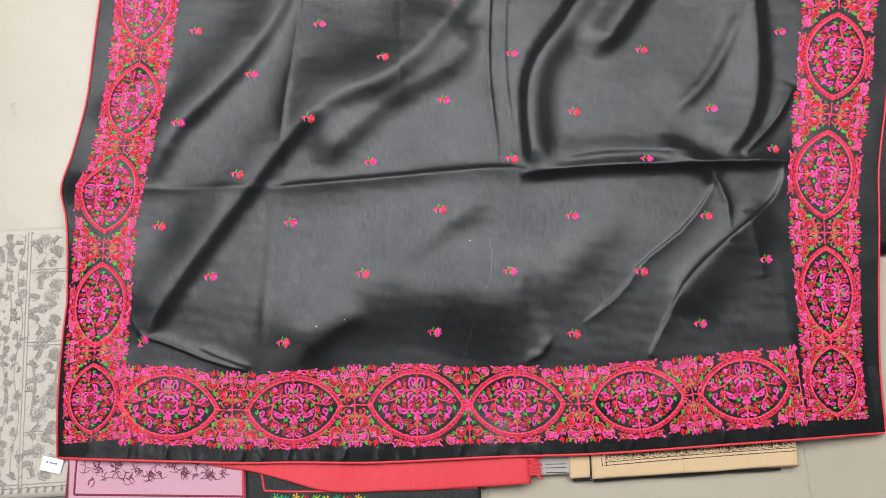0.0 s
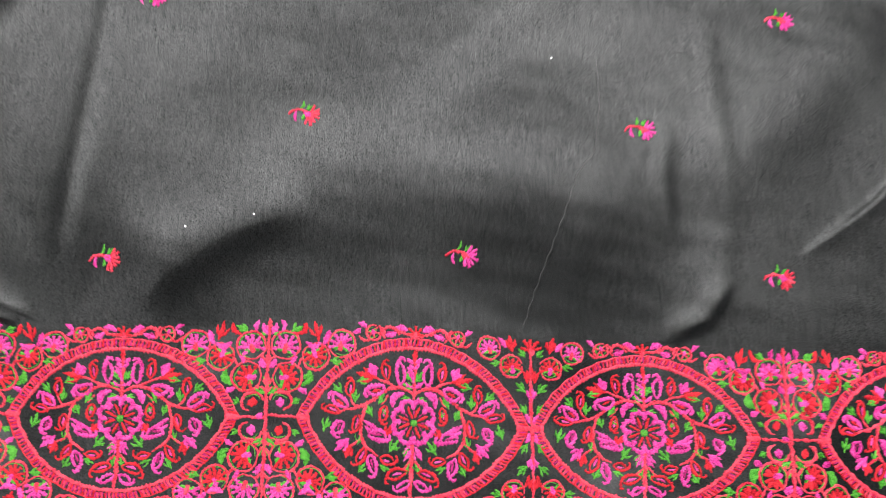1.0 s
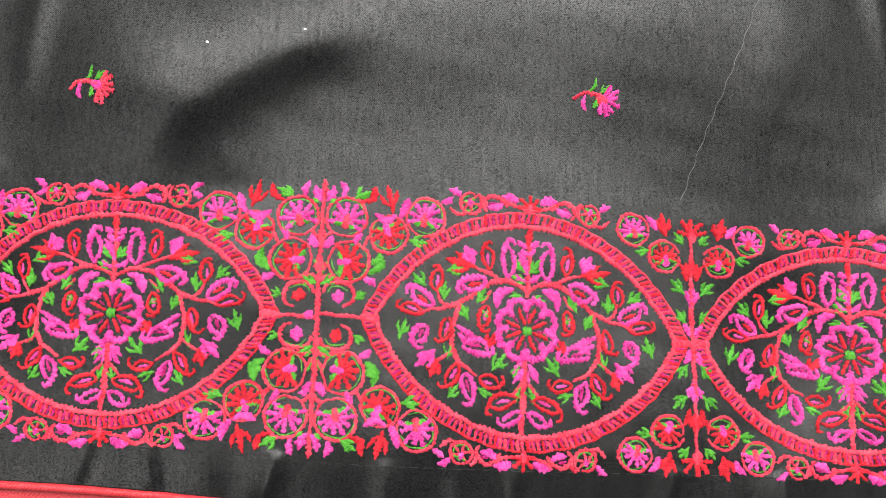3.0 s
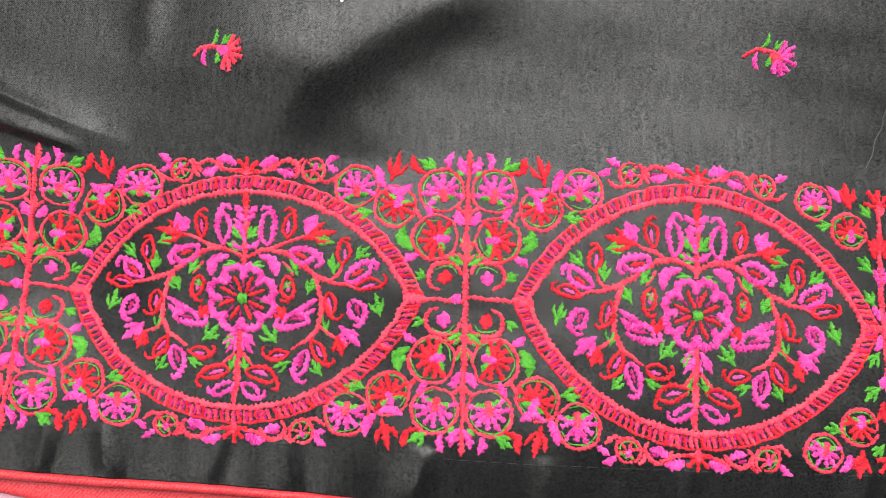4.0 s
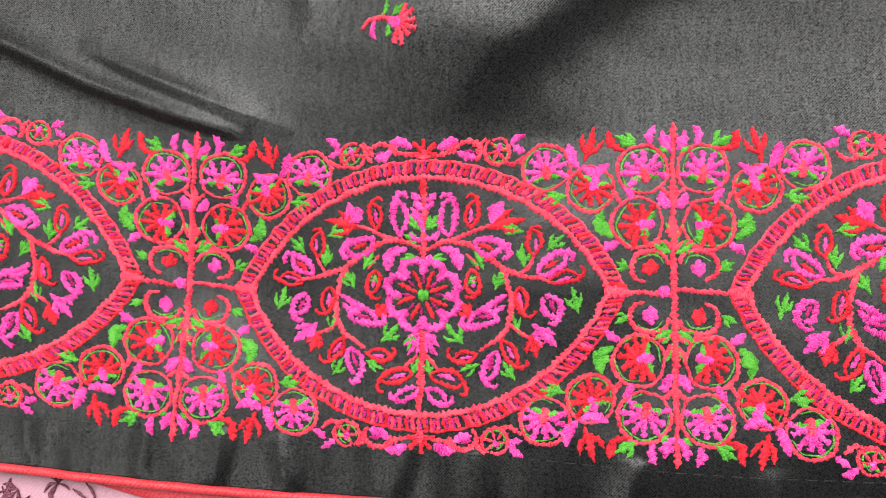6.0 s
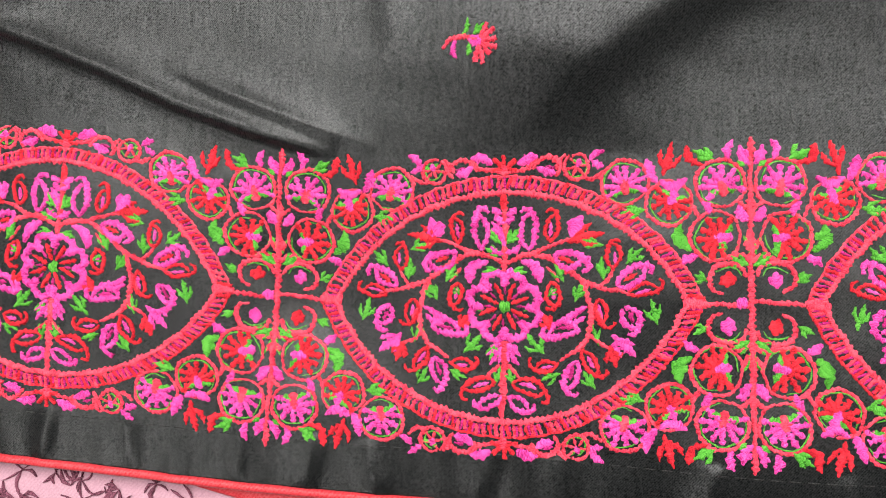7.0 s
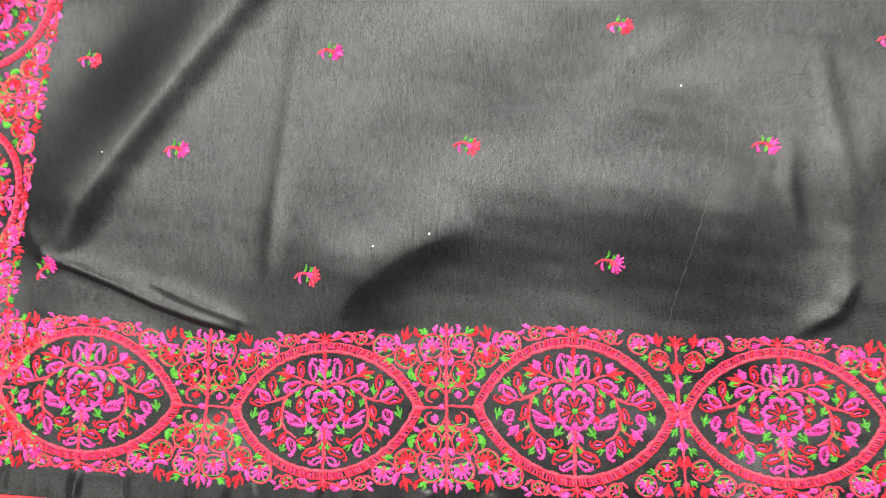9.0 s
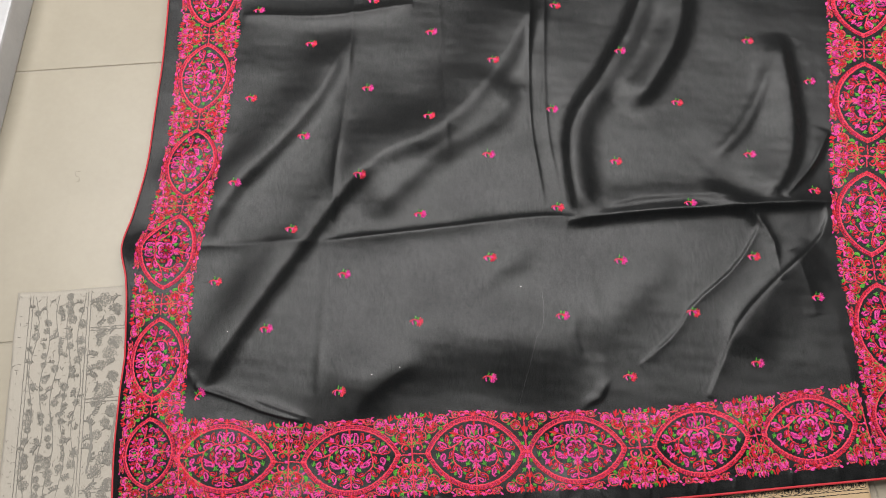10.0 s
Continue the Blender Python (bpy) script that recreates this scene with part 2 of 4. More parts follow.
fold(0.0020, 0.006, 0.004, (0.288, 0.375), (0.298, 0.48), (0.318, 0.60), (0.34, 0.80), sharp=True)
fold(0.0009, 0.006, 0.006, (0.262, 0.15), (0.272, 0.26), (0.285, 0.375))
fold(0.0015, 0.007, 0.005, (0.45, 0.46), (0.455, 0.60), (0.46, 0.8), sharp=True)
# soft diagonal rolls
fold(0.0092, 0.040, 0.0140, (0.112, 0.185), (0.168, 0.270), (0.243, 0.368), (0.299, 0.437), (0.345, 0.485), ends=0.05)
fold(0.0110, 0.060, 0.022, (0.310, 0.445), (0.36, 0.492), (0.445, 0.528), (0.54, 0.63), (0.60, 0.74), ends=0.05)
fold(0.0095, 0.040, 0.0150, (0.112, 0.37), (0.150, 0.45), (0.182, 0.485), (0.235, 0.54), (0.28, 0.60), (0.33, 0.70), ends=0.08)
fold(0.0085, 0.060, 0.022, (0.33, 0.40), (0.42, 0.48), (0.52, 0.54), (0.56, 0.60))
fold(0.0050, 0.050, 0.022, (0.40, 0.235), (0.47, 0.295), (0.53, 0.335), (0.595, 0.385), ends=0.12)
fold(0.0035, 0.030, 0.030, (0.60, 0.20), (0.66, 0.26), (0.74, 0.33))
# the drawn folds by the right border
fold(0.0019, 0.009, 0.0016, (0.862, 0.372), (0.857, 0.348), (0.815, 0.295), (0.749, 0.247), (0.720, 0.212), (0.667, 0.175), sharp=True)
fold(0.0026, 0.014, 0.0022, (0.955, 0.375), (0.945, 0.338), (0.91, 0.305), (0.878, 0.283), (0.807, 0.225), (0.775, 0.175), (0.747, 0.128), sharp=True)
fold(0.0050, 0.034, 0.018, (0.93, 0.318), (0.878, 0.274), (0.815, 0.218), (0.785, 0.175), ends=0.04)
fold(0.0045, 0.020, 0.010, (0.775, 0.398), (0.815, 0.390), (0.845, 0.372), (0.856, 0.345), ends=0.03)
fold(0.0080, 0.030, 0.014, (0.85, 0.38), (0.905, 0.42), (0.935, 0.50), (0.945, 0.65))
fold(0.0050, 0.010, 0.004, (0.90, 0.385), (0.95, 0.43), (0.985, 0.48), sharp=True)
fold(0.0035, 0.006, 0.005, (0.85, 0.37), (0.87, 0.33), (0.868, 0.27), sharp=True)
fold(0.0025, 0.010, 0.006, (0.89, 0.31), (0.90, 0.27), (0.905, 0.22), sharp=True)
fold(0.0030, 0.010, 0.010, (0.80, 0.44), (0.87, 0.50), (0.93, 0.60))
# the slack above the bottom border
fold(0.0068, 0.055, 0.046, (0.25, 0.175), (0.345, 0.203), (0.43, 0.222), (0.53, 0.212), (0.61, 0.18), ends=0.07)
fold(0.0009, 0.006, 0.008, (0.612, 0.14), (0.625, 0.18), (0.622, 0.26), (0.62, 0.33))
fold(0.0010, 0.006, 0.006, (0.598, 0.17), (0.590, 0.22), (0.60, 0.27))
fold(0.0018, 0.008, 0.004, (0.585, 0.128), (0.612, 0.140), (0.628, 0.165), ends=0.02)
fold(0.0034, 0.006, 0.0010, (0.110, 0.192), (0.155, 0.174), (0.20, 0.153), (0.245, 0.1385), sharp=True, ends=0.02)
fold(0.0022, 0.004, 0.0010, (0.186, 0.171), (0.215, 0.157), (0.258, 0.1395), sharp=True, ends=0.04)
fold(0.0030, 0.012, 0.006, (0.100, 0.215), (0.112, 0.195), (0.118, 0.186), sharp=True, ends=0.02)
fold(0.0040, 0.026, 0.011, (0.298, 0.142), (0.325, 0.166), (0.362, 0.190), (0.40, 0.202), ends=0.04)
# rolls of the border itself
fold(0.0022, 0.025, 0.025, (0.345, 0.06), (0.352, 0.10), (0.345, 0.14))
fold(-0.0025, 0.022, 0.022, (0.245, 0.05), (0.243, 0.10), (0.25, 0.14))
fold(0.0040, 0.02, 0.02, (0.66, 0.03), (0.67, 0.08), (0.68, 0.12))
fold(0.0050, 0.02, 0.02, (0.77, 0.03), (0.775, 0.08), (0.79, 0.12))
fold(-0.0030, 0.02, 0.02, (0.555, 0.03), (0.55, 0.08), (0.55, 0.12))
fold(0.0080, 0.018, 0.015, (0.0, 0.392), (0.05, 0.383), (0.11, 0.377))
fold(0.0060, 0.015, 0.02, (0.03, 0.07), (0.065, 0.115), (0.075, 0.20))
fold(0.0050, 0.02, 0.02, (0.05, 0.46), (0.11, 0.52), (0.16, 0.56))
fold(0.0050, 0.006, 0.01, (0.17, 0.735), (0.30, 0.722), (0.42, 0.735), sharp=True)
# short creases across the hem
for x in (0.06, 0.10, 0.145, 0.178, 0.212, 0.236, 0.262, 0.291, 0.322, 0.358, 0.405, 0.447, 0.50, 0.548, 0.60, 0.655, 0.71, 0.76, 0.83, 0.89, 0.95):
    y = float(along(HEM_B, 1, np.array([x]))[0])
    lean = 0.006 * math.sin(x * 91)
    fold(0.0013 + 0.0005 * math.sin(x * 57), 0.0045, 0.0014, (x, y), (x + lean * 0.6, y + 0.008), (x + lean, y + 0.018), sharp=True, ends=0.006)
# broad bulges of air under the silk: x, y, height, radius
BULGES = [(0.291, 0.172, 0.0065, 0.055), (0.500, 0.236, 0.0040, 0.055), (0.392, 0.255, 0.004, 0.05), (0.545, 0.085, -0.004, 0.06),
          (0.238, 0.095, -0.004, 0.03), (0.374, 0.043, 0.0015, 0.03), (0.134, 0.329, -0.004, 0.05), (0.149, 0.106, 0.0035, 0.04)]


def wobble(x, y, size, seed):
    """Smooth unevenness from a few crossed waves."""
    r = np.random.RandomState(seed)
    z = np.zeros_like(x)
    for _ in range(7):
        a, f, ph = r.uniform(0, 2 * math.pi), r.uniform(0.6, 1.7) * 2 * math.pi / size, r.uniform(0, 6.28)
        z += np.sin((x * math.cos(a) + y * math.sin(a)) * f + ph)
    return z / 7


def lie(x, y):
    """The height of the cloth over the plane of the cloths below it, on a grid of rows and columns."""
    z = wobble(x, y, 0.22, 3) * 0.0022 + wobble(x, y, 0.08, 5) * 0.0007
    z += wobble(x * 1.6 + y, y, 0.03, 15) * 0.00022 + wobble(x, y * 0.35, 0.016, 16) * 0.00006
    # the embroidery draws the ground of the borders into small puckers
    lo, hi = along(BOTTOM, 1, x), along(BOTTOM, 2, x)
    inside = (y > lo) & (x > along(LEFT, 1, y)) & (x < along(RIGHT, 1, y)) & ((y < hi) | (x < along(LEFT, 2, y)) | (x > along(RIGHT, 2, y)))
    z += inside * (wobble(x, y, 0.011, 17) * 0.00008 + wobble(x, y, 0.024, 18) * 0.00014)
    gx, gy = x[0], y[:, 0]
    for amp, wl, wr, pts, sharp, ends in FOLDS:
        q = curve(pts, 0.025)
        reach = max(wl, wr) * (6 if sharp else 2.8)
        i0, i1 = np.searchsorted(gx, (q[:, 0].min() - reach, q[:, 0].max() + reach))
        j0, j1 = np.searchsorted(gy, (q[:, 1].min() - reach, q[:, 1].max() + reach))
        px, py = x[j0:j1, i0:i1], y[j0:j1, i0:i1]
        if px.size == 0:
            continue
        best, side, at = np.full(px.shape, 9.0), np.zeros(px.shape), np.zeros(px.shape)
        total, run = np.hypot(*np.diff(q, axis=0).T).sum(), 0.0
        for a, b in zip(q[:-1], q[1:]):
            d = b - a
            ln = math.hypot(*d)
            u = np.clip(((px - a[0]) * d[0] + (py - a[1]) * d[1]) / ln ** 2, 0, 1)
            dx, dy = px - a[0] - u * d[0], py - a[1] - u * d[1]
            dist = np.hypot(dx, dy)
            nearer = dist < best
            best = np.where(nearer, dist, best)
            side = np.where(nearer, d[0] * dy - d[1] * dx, side)
            at = np.where(nearer, run + u * ln, at)
            run += ln
        w = np.where(side > 0, wl, wr)
        if sharp:
            g = np.exp(-(np.sqrt((best / w) ** 2 + 0.05) - math.sqrt(0.05)))
        else:
            g = np.exp(-(best / w) ** 2)
        fade = np.clip(np.minimum(at, total - at) / min(ends, total * 0.45), 0, 1)
        z[j0:j1, i0:i1] += amp * g * (np.sqrt(fade) if sharp else fade * fade * (3 - 2 * fade))
    for bx, by, amp, r in BULGES:
        z += amp * np.exp(-((x - bx) ** 2 + (y - by) ** 2) / r ** 2)
    # the left border falls away over the edge of the pile, the right end sinks to the floor
    xl = along(HEM_L, 1, y)
    drop = np.clip(1 - (x - xl) / 0.055, 0, 1.2) * np.clip((0.36 - y) / 0.12, 0.25, 1)
    z -= 0.011 * drop * drop
    z -= 0.010 * np.clip((x - 0.93) / 0.1, 0, 1) * np.clip((0.3 - y) / 0.2, 0, 1)
    yb = along(HEM_B, 1, x)
    hem = np.clip(1 - (y - yb) / 0.022, 0, 1)
    z += hem * (wobble(x * 3.2, y * 0.8, 0.09, 8) * 0.0011 + wobble(x, y * 0.3, 0.016, 9) * 0.0006)
    z -= 0.0015 * hem
    return z


GRID_X, GRID_Y, CELL = -0.06, -0.06, 0.0010
LIE = lie(*np.meshgrid(GRID_X + CELL * np.arange(1372), GRID_Y + CELL * np.arange(1176)))


def height(x, y):
    """The cloth's height at any place, between the points of the grid."""
    u = np.clip((np.asarray(x, float) - GRID_X) / CELL, 0, LIE.shape[1] - 1.001)
    v = np.clip((np.asarray(y, float) - GRID_Y) / CELL, 0, LIE.shape[0] - 1.001)
    i, j = u.astype(int), v.astype(int)
    u, v = u - i, v - j
    return (LIE[j, i] * (1 - u) + LIE[j, i + 1] * u) * (1 - v) + (LIE[j + 1, i] * (1 - u) + LIE[j + 1, i + 1] * u) * v


# ---------------------------------------------------------------- embroidery strokes
class Motif:
    """Satin-stitched strokes in tenths of a millimetre or so, about a middle point; put() lays them on the cloth."""

    def __init__(self, seed=1):
        self.items = []
        self.r = np.random.RandomState(seed)

    def stroke(self, mat, name, pts, width, taper=(0.35, 0.35), rise=0.5, level=0.0):
        self.items.append((mat, name, np.asarray(pts, float), width, taper, rise, level))

    def leaf(self, mat, x0, y0, x1, y1, w, bend=0.0, name="leaf"):
        mx, my = (x0 + x1) / 2 - (y1 - y0) * bend, (y0 + y1) / 2 + (x1 - x0) * bend
        self.stroke(mat, name, [(x0, y0), (mx, my), (x1, y1)], w * 0.8, (0.3, 0.2), 0.55, 0.15)

    def notched(self, mat, x0, y0, x1, y1, w, name="leaf"):
        """A three-lobed leaf."""
        dx, dy = (x1 - x0) * 1.12, (y1 - y0) * 1.12
        x1, y1, w = x0 + dx, y0 + dy, w * (0.62 if mat is GREEN else 0.92)
        self.leaf(mat, x0, y0, x1, y1, w * 0.85, 0.0, name)
        self.leaf(mat, x0 + dx * .2, y0 + dy * .2, x0 + dx * .72 - dy * .30, y0 + dy * .72 + dx * .30, w * 0.6, 0.1, name)
        self.leaf(mat, x0 + dx * .2, y0 + dy * .2, x0 + dx * .72 + dy * .30, y0 + dy * .72 - dx * .30, w * 0.6, -0.1, name)

    def bud(self, mat, x0, y0, x1, y1, w, bend=0.15, fill=None, hook=1, thick=0.3):
        """A paisley bud: an outlined drop whose tip curls over, with a small petal in its hollow."""
        dx, dy = x1 - x0, y1 - y0
        ln = math.hypot(dx, dy)
        ex, ey = dx / ln, dy / ln
        nx, ny = -ey, ex

        def at(u, v):
            k = bend * 4 * u * (1 - u) * ln
            return (x0 + ex * u * ln + nx * (v * w * hook + k), y0 + ey * u * ln + ny * (v * w * hook + k))

        self.stroke(mat, "bud", [at(0, 0), at(.22, .34), at(.52, .44), at(.80, .32), at(.97, .02), at(.98, -.28), at(.88, -.44)], w * thick, (0.6, 0.55), 0.7, 0.2)
        self.stroke(mat, "bud", [at(0.02, 0), at(.22, -.26), at(.48, -.34), at(.70, -.20), at(.84, .14)], w * thick * 0.9, (0.6, 0.6), 0.7, 0.15)
        if fill is not None:
            self.stroke(fill, "petal", [at(.20, .03), at(.46, .06), at(.62, .04)], w * 0.24, (0.4, 0.3), 0.4, 0.05)

    def fan(self, mat, x, y, angle, r, n=6, spread=200, core=None, name="petal"):
        for i in range(n):
            a = radians(angle + spread * (i / (n - 1) - 0.5))
            k = r * (1.0 if i % 2 else 0.9)
            self.stroke(mat, name, [(x + .12 * r * math.cos(a), y + .12 * r * math.sin(a)), (x + k * math.cos(a), y + k * math.sin(a))], r * 0.25, (0.5, 0.85), 0.6, 0.2)
        a = radians(angle + 180)
        self.stroke(core or mat, name, [(x + .5 * r * math.cos(a), y + .5 * r * math.sin(a)), (x - .25 * r * math.cos(a), y - .25 * r * math.sin(a))], r * 0.55, (0.4, 0.4), 0.6, 0.3)

    def roundel(self, x, y, r, start, sweep, flower, angle, core=None, leaves=True, n=8):
        """A curled stem round a fan flower, edged in green."""
        k, sweep = 13, sweep * 1.05
        ring = [(x + r * (1 - .05 * i / k) * math.cos(radians(start + sweep * i / k)), y + r * (1 - .05 * i / k) * math.sin(radians(start + sweep * i / k))) for i in range(k + 1)]
        self.stroke(CORAL, "roundel", ring, 10, (0.7, 0.6), 0.5, 0.1)
        inner = [(x + (r - 9) * math.cos(radians(start + sweep * i / k)), y + (r - 9) * math.sin(radians(start + sweep * i / k))) for i in range(2, k)]
        self.stroke(GREEN, "outline_stitch", inner, 4.5, (0.6, 0.6), 0.3, 0.0)
        if n < 5:
            c, s = math.cos(radians(angle)), math.sin(radians(angle))
            self.notched(flower, x - r * .45 * c, y - r * .45 * s, x + r * .45 * c, y + r * .45 * s, r * 1.1, "petal")
            return
        self.fan(flower, x - r * .12 * math.cos(radians(angle)), y - r * .12 * math.sin(radians(angle)), angle, r * 0.93, n, 225, core)
        if leaves:
            for s in (-1, 1):
                a = radians(angle + 128 * s)
                b = radians(angle + 175 * s)
                self.leaf(GREEN, x + r * .25 * math.cos(b), y + r * .25 * math.sin(b), x + r * .72 * math.cos(a), y + r * .72 * math.sin(a), r * .36)

    def mirrored(self, sx, sy):
        m = Motif()
        m.items = [(mat, name, p * np.array((sx, sy)), w, tp, h, lv) for mat, name, p, w, tp, h, lv in self.items]
        return m

    def half(self, sign, past=-20):
        """Only the strokes on one side of the middle."""
        m = Motif()
        m.items = [it for it in self.items if it[2][:, 0].mean() * sign > past]
        return m

    def add(self, *others):
        for o in others:
            self.items += o.items
        return self


UNIT = 0.0001274  # one motif unit in metres


OFFS = np.array((-1, -0.6, 0.05, 0.62, 1))
DOME = np.array((0.0, 0.8, 1.0, 0.78, 0.0))


def stroke_flat(item, rnd, step, gain):
    """One stroke as five rows of points in motif units, with its heights and stitch coordinates."""
    mat, name, pts, width, taper, rise, level = item
    q = curve(pts, step)
    n = len(q)
    # no two stitched strokes lie alike: small shifts, a wavering line
    q = q + rnd.uniform(-2.6, 2.6, 2)
    k = np.arange(n) * step
    for axis in (0, 1):
        q[:, axis] += 1.5 * np.sin(k / rnd.uniform(7, 14) + rnd.uniform(0, 6.3)) * min(1, n / 12)
    t = np.empty_like(q)
    t[1:-1] = q[2:] - q[:-2]
    t[0], t[-1] = q[1] - q[0], q[-1] - q[-2]
    t /= np.maximum(np.sqrt((t * t).sum(1)), 1e-9)[:, None]
    nrm = np.stack((-t[:, 1], t[:, 0]), 1)
    u = np.linspace(0, 1, n)
    prof = np.minimum(taper[0] + (1 - taper[0]) * np.sin(np.minimum(u * 2, 1) * 1.5708), taper[1] + (1 - taper[1]) * np.sin(np.minimum((1 - u) / 0.42, 1) * 1.5708))
    width = width * gain
    rag = min(0.42, 7.5 / width)
    teeth = rnd.uniform(-1, 1, (n, 2)) * 0.75 + np.where(np.arange(n) // 2 % 2, 0.5, -0.5)[:, None]
    prof = prof * (1 + 0.10 * np.sin(k / rnd.uniform(9, 20) + rnd.uniform(0, 6.3)))
    half = width / 2 * prof[:, None] * (1 + rag * teeth)[:, (0, 0, 1, 1, 1)]
    xy = (q[:, None, :] + nrm[:, None, :] * (half * OFFS)[:, :, None]).reshape(-1, 2)
    mm = UNIT * 1000
    thick = min(0.8, 0.3 + width * mm * 0.22) * rise * 0.0010
    z = 0.00018 + level * 0.00045 + (DOME * thick)[None, :] * (1 + rnd.uniform(-.2, .2, (n, 1))) - np.where(DOME == 0, 0.0004, 0)[None, :]
    d = q[1:] - q[:-1]
    s = np.zeros(n)
    s[1:] = np.cumsum(np.sqrt((d * d).sum(1))) * mm
    uv = np.empty((n, 5, 2))
    uv[:, :, 0] = s[:, None]
    uv[:, :, 1] = OFFS * width * 0.5 * mm
    i = np.arange(n - 1)[:, None] * 5 + np.arange(4)[None, :]
    f = np.stack([i, i + 5, i + 6, i + 1], -1).reshape(-1, 4)
    return xy, z.ravel(), uv.reshape(-1, 2) + rnd.uniform(0, 60, 2), f


MOTIF_COUNT = [0]


def put(motif, name, parent, place, fine, label="", ground=None):
    """Lays a motif on the cloth: near ones stroke by stroke, far ones as one mesh."""
    MOTIF_COUNT[0] += 1
    rnd = np.random.RandomState(MOTIF_COUNT[0])
    step = 3.6 if fine else 10.0
    flat = [stroke_flat(it, rnd, step, 1.12 if fine else 1.28) for it in motif.items]
    xy = np.vstack([f[0] for f in flat])
    wx, wy = place(xy[:, 0], xy[:, 1])
    world_pts = np.stack((wx, wy, (ground or height)(wx, wy) + np.concatenate([f[1] for f in flat])), 1)
    made, at = [], 0
    for it, (p, z, uv, f) in zip(motif.items, flat):
        made.append((it[0], it[1], world_pts[at:at + len(p)], uv, f))
        at += len(p)
    if fine:
        main = next(i for i, m in enumerate(made) if len(m[2]) == max(len(k[2]) for k in made))
        top = None
        for i in [main] + [k for k in range(len(made)) if k != main]:
            mat, nm, v, uv, f = made[i]
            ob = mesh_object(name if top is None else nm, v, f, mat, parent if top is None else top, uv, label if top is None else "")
            top = top or ob
        return top
    mats, verts, uvs, faces, slots, base = [], [], [], [], [], 0
    for mat, nm, v, uv, f in made:
        if mat not in mats:
            mats.append(mat)
        verts.append(v)
        uvs.append(uv)
        faces.append(f + base)
        slots += [mats.index(mat)] * len(f)
        base += len(v)
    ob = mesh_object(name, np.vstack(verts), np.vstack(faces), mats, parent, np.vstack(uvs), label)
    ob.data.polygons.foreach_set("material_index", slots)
    return ob


def lens_point(L, B, k, lift=12):
    """The pointed oval of a medallion, k from 0 to 1 over its upper arc."""
    R = (L * L + B * B) / (2 * B)
    a = math.asin(min(1, L / R))
    t = -a + 2 * a * k
    return R * math.sin(t), R * math.cos(t) - (R - B) + lift * math.cos(t / a * math.pi / 2)


def medallion():
    m = Motif(4)
    # oval frame: solid inner band, a ladder of cross stitches, a thin outer chain
    for s in (1, -1):
        m.stroke(CORAL, "oval_band", [(x, s * y) for x, y in (lens_point(440, 278, i / 24) for i in range(25))], 15, (0.9, 0.9), 0.8, 0.2)
        m.stroke(CORAL if s > 0 else RED, "outline_stitch", [(x, s * y) for x, y in (lens_point(478, 316, i / 24) for i in range(25))], 7, (0.9, 0.9), 0.4, 0.1)
        n = 76
        for i in range(n):
            k = (i + 0.5) / n
            out = 315 + m.r.uniform(-3, 4)
            (x0, y0), (x1, y1) = lens_point(446, 286, k), lens_point(out + 162, out, k + m.r.uniform(0.002, 0.010))
            m.stroke((CORAL, CORAL, RED)[i % 3], "ladder_stitch", [(x0, s * y0), (x1, s * y1)], 8.5 + m.r.uniform(-1, 2), (0.9, 0.8), 0.7, 0.2)
            (x0, y0), (x1, y1) = lens_point(447, 286, k + 0.5 / n), lens_point(476, 315, k + 0.5 / n)
            m.stroke(MAGENTA, "ladder_stitch", [(x0, s * y0), (x1, s * y1)], 7.5, (0.9, 0.7), 0.4, 0.0)
    for s in (1, -1):
        m.stroke(CORAL, "tip_knot", [(s * 424, 0), (s * 482, 0)], 26, (0.8, 0.6), 0.8, 0.25)
    # rosette
    for i in range(8):
        a = radians(22.5 + 45 * i)
        c, sn = math.cos(a), math.sin(a)
        m.stroke(PINK, "petal", [(48 * c + 22 * sn, 48 * sn - 22 * c), (80 * c + 20 * sn, 80 * sn - 20 * c), (84 * c - 20 * sn, 84 * sn + 20 * c), (48 * c - 22 * sn, 48 * sn + 22 * c)], 18, (0.8, 0.8), 0.8, 0.45)
        m.stroke(RED, "outline_stitch", [(18 * math.cos(a), 18 * math.sin(a)), (66 * math.cos(a), 66 * math.sin(a))], 10, (0.7, 0.5), 0.5, 0.5)
        b = a + radians(22.5)
        m.stroke(MAGENTA, "outline_stitch", [(30 * math.cos(b), 30 * math.sin(b)), (52 * math.cos(b), 52 * math.sin(b))], 6, (0.7, 0.5), 0.4, 0.4)
    m.stroke(GREEN, "flower_eye", [(-13, 0), (13, 0)], 26, (0.6, 0.6), 0.8, 0.5)
    # stem through the middle
    m.stroke(CORAL, "stem", [(0, 285), (2, 200), (0, 90)], 14, (0.7, 0.9), 0.5, 0.1)
    m.stroke(CORAL, "stem", [(0, -85), (-2, -160), (-6, -285)], 18, (1, 0.6), 0.5, 0.1)
    m.leaf(RED, 0, 236, 0, 284, 24, 0, "petal")
    m.leaf(PINK, 0, 150, -32, 196, 24, -0.1, "petal")
    m.leaf(PINK, 0, 168, -30, 214, 20, -0.1, "petal")
    m.notched(GREEN, -6, 128, -44, 146, 30)
    m.notched(GREEN, -20, -92, -34, -132, 26)
    h = Motif(5)
    # branches
    h.stroke(CORAL, "stem", [(2, 107), (43, 129), (93, 127), (136, 104), (186, 66), (232, 45), (283, 34), (318, 22)], 14, (0.8, 0.5), 0.55, 0.1)
